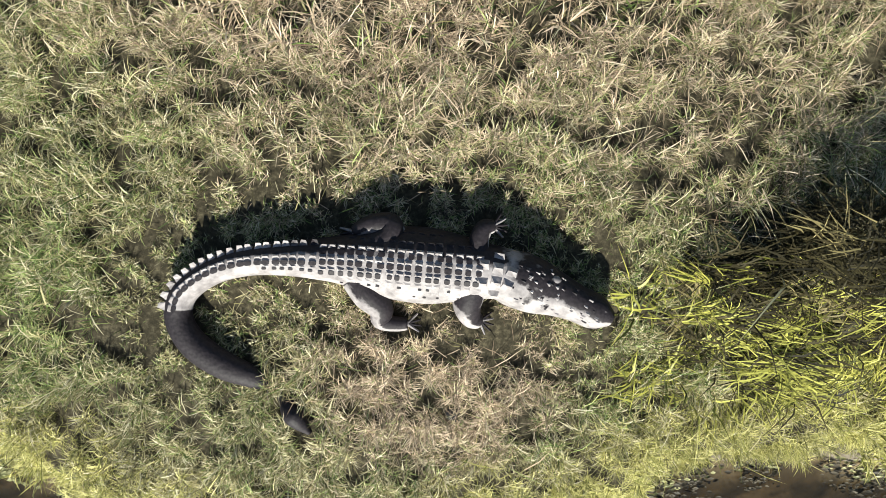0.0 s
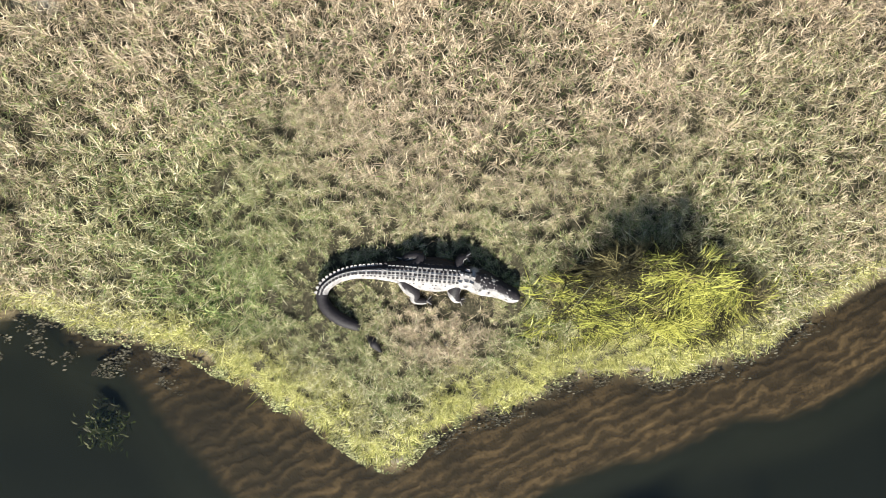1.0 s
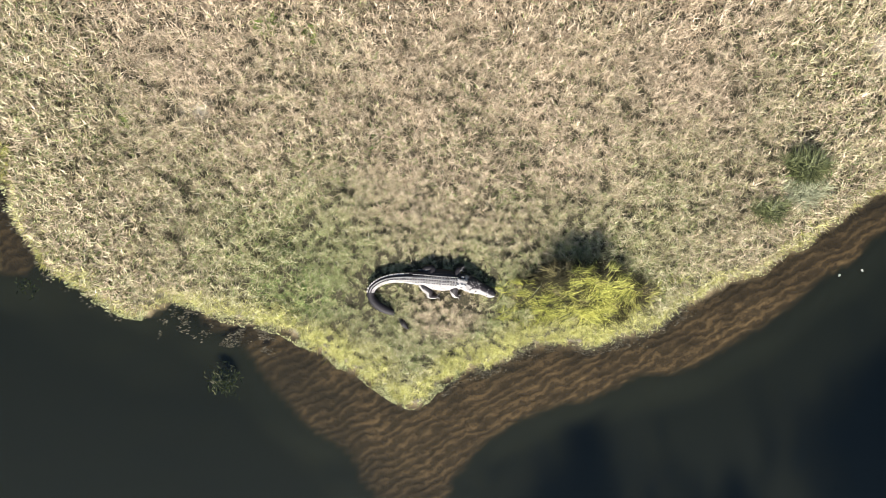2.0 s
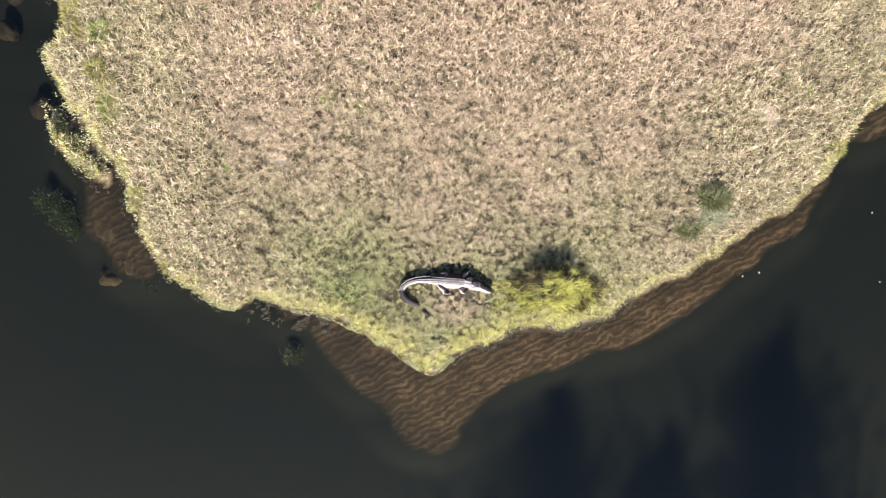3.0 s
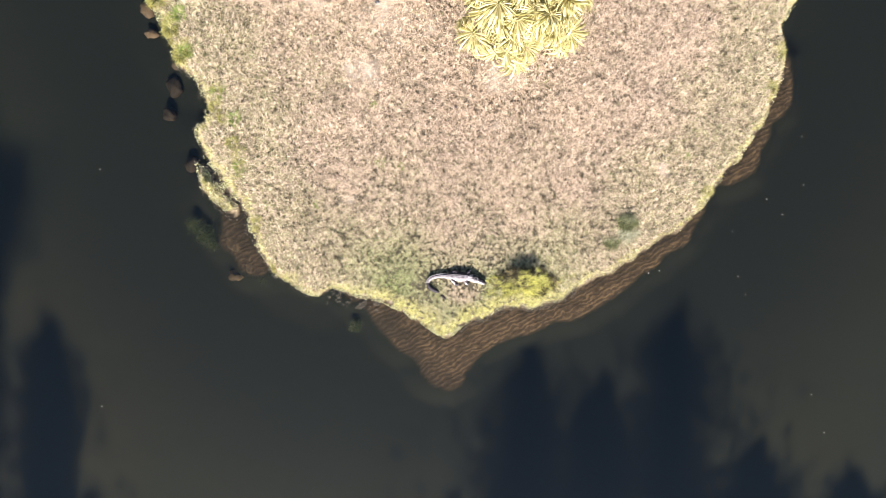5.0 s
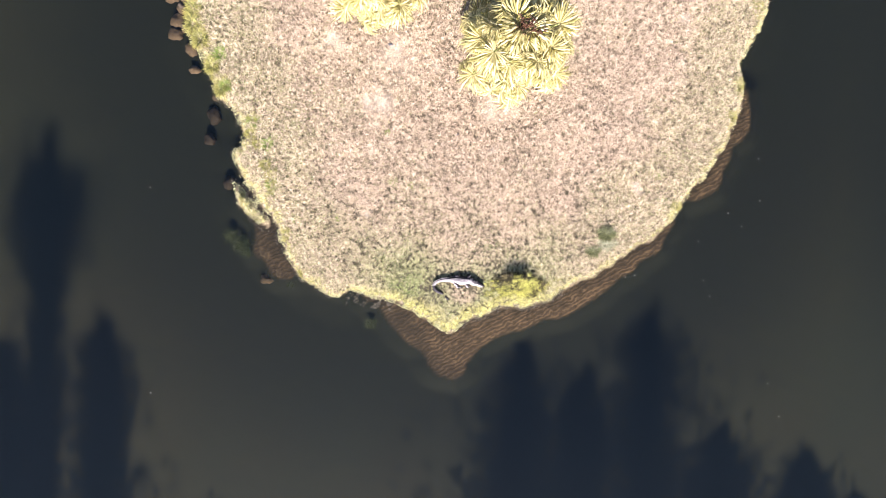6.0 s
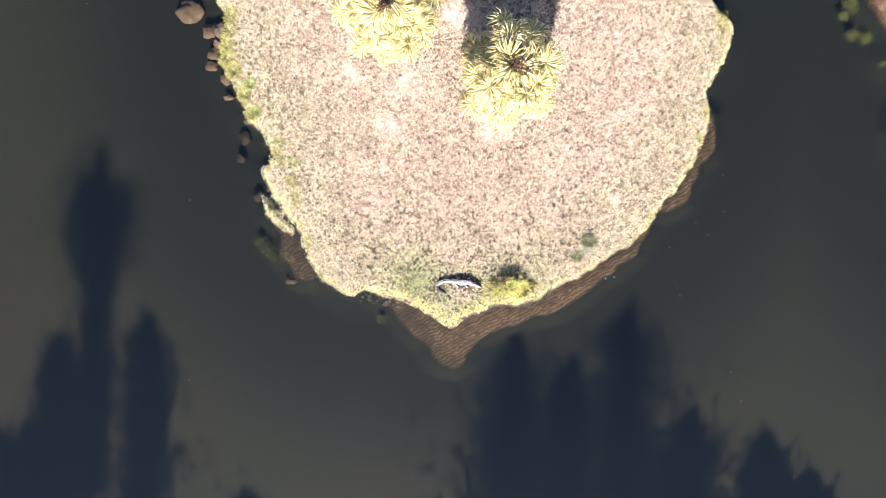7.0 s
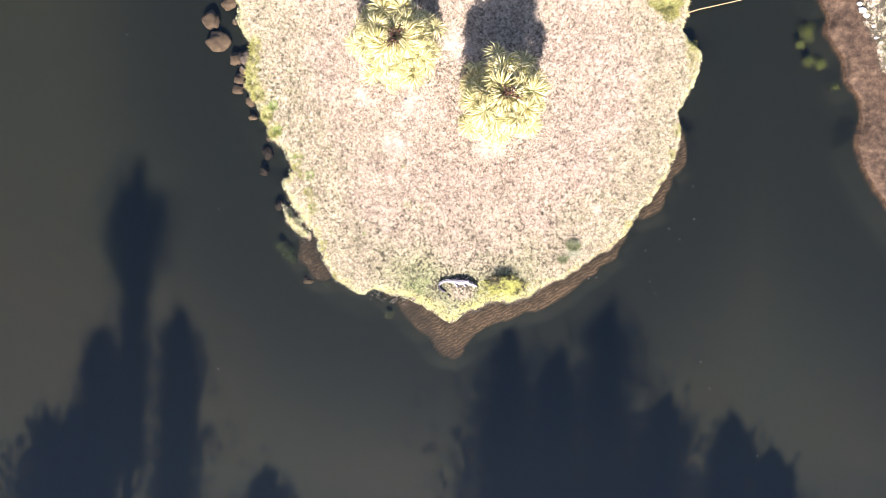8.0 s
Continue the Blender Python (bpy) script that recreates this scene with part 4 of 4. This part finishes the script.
shore_leaves("shore_leaves", (9, 0.5, 14, 13.5), 5500, -0.12, 0.12, 0.015, M_RIMLEAF, "yellow-green leaves on the shore bank")
shore_leaves("fallen_leaves", (-3.9, -3.0, -1.9, -1.9), 1000, -0.55, 0.0, 0.012, M_DEBRIS, "greyish drowned leaves floating beside the bank")
shore_leaves("fallen_leaves", (0.9, -3.9, 6.0, -2.0), 1800, -0.22, 0.0, 0.010, M_DEBRIS, "brown leaf litter at the water's edge")
shore_leaves("fallen_leaves", (-9.5, -2.4, -4.5, 8.0), 1600, -0.25, 0.0, 0.014, M_DEBRIS, "brown litter under the bank")


# ---- palms ----
def fan_leaf(seed, radius, stalk_len, bend):
    """A fan-shaped palm leaf: pleated fingers round the end of a stalk that lies along +x; the fan hangs by bend degrees from the stalk's end.
    Returns the stalk's mesh and the fan's corners and faces."""
    r = random.Random(seed)
    verts, faces = [], []
    for k in range(6):
        t = k / 5
        px, pz, w = stalk_len * t, -0.10 * stalk_len * t * t, 0.026 * (1 - 0.5 * t)
        verts += [(px, -w, pz), (px, w, pz), (px, 0, pz + w * 0.9)]
    for k in range(5):
        a = k * 3
        faces += [(a, a + 3, a + 5, a + 2), (a + 1, a + 2, a + 5, a + 4), (a, a + 1, a + 4, a + 3)]
    stalk = mesh_of("stalk", verts, faces, M_STALK)
    end = Vector((stalk_len, 0, -0.10 * stalk_len))
    hang = pose(0, 0, 0, 0, bend, 0)
    fans, ff = [], []
    fingers, spread = 34, 4.6
    for k in range(fingers):
        a = (k / (fingers - 1) - 0.5) * spread + r.uniform(-0.09, 0.09)
        ln = radius * r.uniform(0.75, 1.0) * (1.0 - 0.30 * abs(a / spread * 2) ** 2) * r.uniform(0.82, 1.1)
        dv = Vector((math.cos(a), math.sin(a), 0))
        sv = Vector((-math.sin(a), math.cos(a), 0))
        w = radius * spread / fingers * 0.27 * r.uniform(0.7, 1.2)
        b = len(fans)
        lift = 0.045 * radius * (1 if k % 2 else -1)
        mid = dv * ln * 0.55 + Vector((0, 0, 0.05 * ln + lift))
        far = dv * ln * 0.82 + sv * r.uniform(-0.02, 0.02) + Vector((0, 0, -0.06 * ln))
        tip = dv * ln + sv * r.uniform(-0.05, 0.05) + Vector((0, 0, -ln * r.uniform(0.12, 0.5)))
        pts = [dv * 0.02, mid - sv * w, mid + Vector((0, 0, w * 0.8)), mid + sv * w, far - sv * w * 0.55, far + sv * w * 0.55, tip]
        fans += [tuple(end + hang @ p) for p in pts]
        ff += [(b, b + 1, b + 2), (b, b + 2, b + 3), (b + 1, b + 4, b + 2), (b + 2, b + 4, b + 5), (b + 2, b + 5, b + 3), (b + 4, b + 6, b + 5)]
    return stalk, fans, ff


def palm_leaf_set():
    """Leaves for the top, the flank and the skirt of a crown."""
    sets = []
    for stalk_len, bends in ((0.62, (35, 55, 75)), (0.95, (20, 40, 60)), (1.2, (15, 35, 50)), (0.95, (20, 35, 45))):
        kinds = []
        for bend in bends:
            stalk, v, f = fan_leaf(int(bend * 7 + stalk_len * 100), 0.54, stalk_len, bend)
            kinds.append((stalk, mesh_of("fan", v, f, M_FROND), mesh_of("fan_old", v, f, M_FROND_OLD)))
        sets.append(kinds)
    return sets


PALM_LEAVES = palm_leaf_set()


def tube(bm, path, radii, sides=10):
    rings = []
    for i, p in enumerate(path):
        f = (Vector(path[min(i + 1, len(path) - 1)]) - Vector(path[max(i - 1, 0)])).normalized()
        e = f.orthogonal().normalized() if abs(f.z) < 0.95 else Vector((1, 0, 0))
        e = (e - f * e.dot(f)).normalized()
        g = f.cross(e)
        rings.append([bm.verts.new(Vector(p) + (e * math.cos(2 * math.pi * k / sides) + g * math.sin(2 * math.pi * k / sides)) * radii[i]) for k in range(sides)])
    for a, b in zip(rings, rings[1:]):
        for k in range(sides):
            bm.faces.new((a[k], a[(k + 1) % sides], b[(k + 1) % sides], b[k]))
    bm.faces.new(rings[-1])
    bm.faces.new(rings[0][::-1])


def palm(x, y, tall, seed, size=1.0, label=""):
    r = random.Random(seed)
    z = float(ground_at(np.array([x]), np.array([y]))[0])
    top = thing("palm_tree", pose(x, y, z - 0.03), label, "palm tree", "palms on the island")
    bm = bmesh.new()
    steps = 14
    tube(bm, [(0.05 * math.sin(i * 0.5), 0.04 * math.cos(i * 0.7), tall * i / steps) for i in range(steps + 1)],
         [0.24 - 0.06 * i / steps + 0.02 * (i % 2) for i in range(steps + 1)], 12)
    part("trunk", bm, M_TRUNK, top)
    golden = math.pi * (3 - math.sqrt(5))
    count = 270
    for k in range(count):
        t = k / (count - 1)
        lift = 82 - 150 * t ** 0.85 + r.uniform(-10, 10)
        turn = math.degrees(k * golden) + r.uniform(-70, 70)
        stalk, fan, old = PALM_LEAVES[0 if lift > 50 else 1 if lift > 15 else 2 if lift > -30 else 3][r.randrange(3)]
        s = size * r.uniform(0.7, 1.25)
        m = Matrix.Translation((0, 0, tall - 0.7 * t)) @ pose(0, 0, 0, 0, 0, turn) @ pose(0, 0, 0, 0, -lift, 0) @ pose(0, 0, 0, r.uniform(-65, 65), r.uniform(-18, 18), 0) @ Matrix.Diagonal((s, s, s, 1))
        leaf = part("frond", fan if t < 0.72 or r.random() < 0.35 else old, None, top)
        leaf.matrix_local = m
        part("stalk", stalk, None, leaf)
    for k in range(16):
        bm = bmesh.new()
        a = r.uniform(0, 2 * math.pi)
        ln = r.uniform(0.1, 0.42)
        high = tall + r.uniform(1.12, 1.42)
        sx, sy = 0.10 + math.cos(a) * ln, -0.12 + math.sin(a) * ln * 1.4
        tube(bm, [(0, 0, tall), (sx * 0.6, sy * 0.6, high - 0.15), (sx, sy, high)], (0.03, 0.025, 0.015), 5)
        for q in range(9):
            p = Vector((sx + r.gauss(0, 0.09), sy + r.gauss(0, 0.09), high + r.uniform(-0.12, 0.08)))
            bmesh.ops.create_icosphere(bm, subdivisions=1, radius=r.uniform(0.015, 0.042), matrix=Matrix.Translation(p))
        part("fruit_stalk", bm, M_FRUIT, top, "dry dark brown fruit stalk")
    return top


palm(2.92, 7.35, 2.7, 5, 1.36, "fan palm with a dense yellow-green crown and brown fruit stalks")
palm(-2.08, 10.05, 2.5, 9, 1.32, "fan palm with a sunlit yellow-green crown on dry grass")


# ---- rocks ----
def rock(name, x, y, z, sx, sy, sz, seed, material, label, group):
    bm = bmesh.new()
    bmesh.ops.create_icosphere(bm, subdivisions=3, radius=1.0)
    off = Vector((seed * 3.7, seed * 1.9, seed * 0.7))
    for v in bm.verts:
        big = max(abs(v.co.x), abs(v.co.y), abs(v.co.z)) ** -0.06
        k = big * (0.85 + 0.34 * noise.noise(v.co * 1.1 + off) + 0.24 * noise.noise(v.co * 2.4 + off) + 0.10 * noise.noise(v.co * 6 + off))
        v.co = Vector((v.co.x * sx * k, v.co.y * sy * k, v.co.z * sz * k))
    for f in bm.faces:
        f.smooth = True
    me = bpy.data.meshes.new(name)
    bm.to_mesh(me)
    bm.free()
    me.materials.append(material)
    ob = new(name, me)
    ob.matrix_world = pose(x, y, z, 0, 0, seed * 47 % 40 - 20)
    return tagged(ob, label, "rock", group)


for i, (x, y, sx, sy, top) in enumerate([(-11.91, 12.28, 0.44, 0.48, -0.06), (-11.6, 11.13, 0.58, 0.52, -0.10), (-10.68, 10.21, 0.32, 0.34, -0.02), (-10.04, 10.23, 0.42, 0.36, 0.16),
                                         (-10.2, 9.62, 0.21, 0.27, 0.06), (-10.45, 9.17, 0.29, 0.32, -0.03), (-10.61, 8.65, 0.29, 0.26, -0.08), (-9.95, 8.0, 0.24, 0.29, -0.03),
                                         (-9.87, 7.19, 0.24, 0.15, -0.05), (-9.17, 5.32, 0.26, 0.32, -0.10), (-9.4, 4.38, 0.24, 0.25, -0.18), (-10.55, 12.07, 0.15, 0.16, 0.03),
                                         (-8.6, 2.6, 0.22, 0.32, -0.04), (-10.1, 8.81, 0.17, 0.2, 0.08), (-7.09, -0.25, 0.32, 0.34, -0.05), (-6.68, -0.54, 0.24, 0.2, -0.04),
                                         (-6.52, -1.09, 0.27, 0.26, -0.03), (-7.19, -1.45, 0.3, 0.2, -0.14), (-7.51, -0.34, 0.2, 0.27, -0.16), (-6.75, -0.87, 0.17, 0.14, -0.08),
                                         (-9.0, 6.1, 0.2, 0.18, -0.18), (-10.9, 13.1, 0.4, 0.3, -0.1)]):
    crest = WATER_Z + top - (0.0 if top > 0 else 0.08)
    floor_z = float(ground_at(np.array([x]), np.array([y]))[0])
    tall = max(0.06, 0.5 * (crest - floor_z) + 0.05)
    rock("rock", x, y, crest - tall, sx * 1.15, sy * 1.15, tall, i + 1, M_SHALLOW if y < 2 else M_SUNK if y < 6 else M_ROCK,
         "brown rounded rock standing out of the water by the bank" if top > 0 else "flat dark brown rock under the shallow water" if y < 6 else "brown rock just under the water by the bank", "rocks along the shore")
for i, (x, y, s) in enumerate([(21.75, 12.1, 0.24), (22.0, 11.85, 0.2), (21.6, 12.45, 0.16), (22.35, 11.3, 0.12), (22.5, 10.7, 0.1), (22.8, 10.0, 0.12), (23.1, 9.2, 0.12), (21.5, 12.75, 0.14)]):
    rock("rock", x, y, float(ground_at(np.array([x]), np.array([y]))[0]) + s * 0.12, s, s * 0.7, s * 0.5, i + 40, M_PALE_ROCK,
         "whitish rock on the far bank", "pale rocks on the far bank")
for i, (x, y, s) in enumerate([(-1.79, 7.84, 0.1), (-2.41, 7.22, 0.07), (0.78, 4.28, 0.08), (1.03, -2.28, 0.045)]):
    rock("stone", x, y, float(ground_at(np.array([x]), np.array([y]))[0]) + s * 0.4, s, s * 0.75, s * 0.6, i + 60, M_DARK_ROCK,
         "small dark stone lying in dry grass", "dark stones in the grass")

# ---- waterweed, driftwood, floating leaves ----
for x, y, r in ((19.4, 11.2, 0.62), (19.0, 10.6, 0.25), (19.46, 9.73, 0.35), (20.12, 9.58, 0.35), (20.92, 8.37, 0.22), (-8.2, 0.05, 0.5), (-7.95, -0.3, 0.3), (-2.9, -3.35, 0.28), (-6.15, -1.5, 0.3), (-8.6, 0.4, 0.3)):
    n = int(260 + 1100 * r)
    a, q = rng.uniform(0, 2 * np.pi, n), np.abs(rng.normal(0, 0.5, n)) * r * (0.7 + 0.3 * np.sin(3 * rng.random(n)))
    root = np.stack([q * np.cos(a), q * np.sin(a), rng.uniform(-0.25, 0.02, n)], 1)
    co, tri, _ = blades(root, rng.uniform(0, 6.28, n), rng.uniform(0.04, 0.12, n), rng.uniform(0.5, 0.95, n), np.full(n, 0.02))
    co[:, 2] = np.minimum(co[:, 2], 0.05)
    ob = new("waterweed", tris_mesh("waterweed", co, tri, M_ALGAE if x > 0 else M_ALGAE_DARK))
    ob.location = (x, y, WATER_Z - 0.16)
    tagged(ob, "green waterweed clump floating just under the surface", "waterweed", "waterweed clumps")


def driftwood():
    bm = bmesh.new()
    tube(bm, [(12.7, 12.1, -0.12), (13.4, 12.32, -0.2), (14.4, 12.55, -0.3), (15.4, 12.78, -0.38), (16.8, 13.1, -0.43)], (0.035, 0.033, 0.03, 0.027, 0.02), 8)
    me = bpy.data.meshes.new("driftwood")
    bm.to_mesh(me)
    bm.free()
    me.materials.append(M_POLE)
    return tagged(new("driftwood", me), "long yellowish dry branch reaching from the bank into the water", "branch")


driftwood()


def floating_leaf():
    bm = bmesh.new()
    n = 9
    ring = [bm.verts.new((0.024 * math.cos(2 * math.pi * k / n) * (1.25 if k % 3 else 0.9), 0.018 * math.sin(2 * math.pi * k / n), 0.006 + 0.006 * (k % 2))) for k in range(n)]
    low = [bm.verts.new((v.co.x * 0.8, v.co.y * 0.8, -0.002)) for v in ring]
    bm.faces.new(ring)
    bm.faces.new(low[::-1])
    for k in range(n):
        bm.faces.new((low[k], low[(k + 1) % n], ring[(k + 1) % n], ring[k]))
    me = bpy.data.meshes.new("floating_leaf")
    bm.to_mesh(me)
    bm.free()
    me.materials.append(M_PETAL)
    return tagged(new("floating_leaf", me), "tiny pale leaf floating on dark water", "leaf", "floating leaves")


SPOTS = [(13.25, 3.23), (13.33, 1.5), (12.0, 1.01), (12.58, 0.44), (10.77, -0.14), (10.99, -1.77), (11.27, -2.44), (7.73, -1.59), (8.12, -1.51),
         (13.75, -6.17), (14.25, -7.6), (16.88, -11.38), (-11.71, 2.41), (-12.03, -6.06), (-16.07, 11.41)]
leaf = floating_leaf()
for i, (x, y) in enumerate(SPOTS):
    m = pose(x, y, WATER_Z + 0.003, 0, 0, i * 61)
    if i == 0:
        leaf.matrix_world = m
    else:
        copy_thing(leaf, m)


# ---- tall trees on the south bank, whose shadows lie on the water ----
def tree(x, y, tall, profile, seed, label):
    """profile: (height share, crown radius, sideways shift) from top to bottom of the crown."""
    r = np.random.default_rng(seed)
    z = 0.0
    top = thing("tree", pose(x, y, z), label, "tree", "trees on the south bank")
    bm = bmesh.new()
    tube(bm, [(0, 0, -0.6), (0.05, 0, tall * 0.3), (0, 0.05, tall * 0.65), (0, 0, tall * 0.97)], (0.34, 0.27, 0.18, 0.04), 10)
    for k in range(16):
        h = tall * (0.35 + 0.6 * k / 16)
        a = k * 2.4
        rad = np.interp(h / tall, [p[0] for p in profile][::-1], [p[1] for p in profile][::-1])
        tube(bm, [(0, 0, h), (math.cos(a) * rad * 0.5, math.sin(a) * rad * 0.5, h + 0.3), (math.cos(a) * rad * 0.9, math.sin(a) * rad * 0.9, h + 0.35)], (0.07, 0.045, 0.015), 5)
    part("trunk", bm, M_BARK, top)
    n = 7000
    lo, hi = profile[-1][0], profile[0][0]
    hs = np.array([p[0] for p in profile])[::-1]
    h = r.uniform(lo, hi, n * 3)
    rad = np.interp(h, hs, np.array([p[1] for p in profile])[::-1])
    keep = r.random(n * 3) < rad / max(p[1] for p in profile) + 0.06
    h, rad = h[keep][:n], rad[keep][:n]
    n = len(h)
    sh = np.interp(h, hs, np.array([p[2] for p in profile])[::-1])
    a = r.uniform(0, 2 * np.pi, n)
    q = 1.1 * rad * np.abs(r.normal(0, 0.55, n)) * (0.85 + 0.22 * np.sin(3 * a + h * 23) + 0.22 * np.sin(5 * a + h * 41))
    root = np.stack([q * np.cos(a) + sh, q * np.sin(a), h * tall], 1)
    co, tri, _ = blades(root, a, r.uniform(0.18, 0.42, n), r.uniform(0.2, 0.9, n), r.uniform(0.08, 0.18, n))
    part("crown", tris_mesh("crown", co, tri, M_NEEDLE), None, top)
    return top


BED_Z = -1.25
SPIRE = [(1.0, 0.15, 0), (0.94, 0.25, 0), (0.925, 1.9, 0), (0.83, 1.8, 0), (0.76, 0.9, 0), (0.6, 0.9, 0), (0.4, 0.9, 0)]
SLIM = [(1.0, 0.3, 0), (0.93, 1.1, 0), (0.75, 1.6, 0.1), (0.5, 1.6, 0), (0.35, 1.2, 0)]
CONE = [(1.0, 0.3, 0), (0.92, 1.2, 0), (0.78, 2.4, 0.1), (0.55, 3.4, 0), (0.3, 3.6, 0)]
ROUND = [(1.0, 0.5, 0), (0.95, 1.5, 0), (0.82, 2.6, 0.3), (0.6, 3.5, 0.4), (0.3, 3.6, 0.2)]
for x, tip, kind, seed in ((-16.1, 5.3, SPIRE, 1), (-14.2, -2.8, SLIM, 11), (-18.5, -3.9, SLIM, 2), (-21.6, -8.5, CONE, 3), (3.6, -3.9, CONE, 4), (9.0, -3.0, ROUND, 5),
                           (6.2, -5.5, SLIM, 6), (12.2, -8.0, CONE, 7), (16.0, -9.6, SLIM, 8), (18.2, -11.6, SLIM, 10), (-20.0, -8.2, SLIM, 12), (-9.8, -12.2, SLIM, 9)):
    base_y = -25.0
    run = tip - base_y
    tree(x - run * math.tan(radians(SUN_TURN)), base_y, run * math.tan(up) + BED_Z - 0.3, kind, seed, "tall dark green tree standing on the south bank")
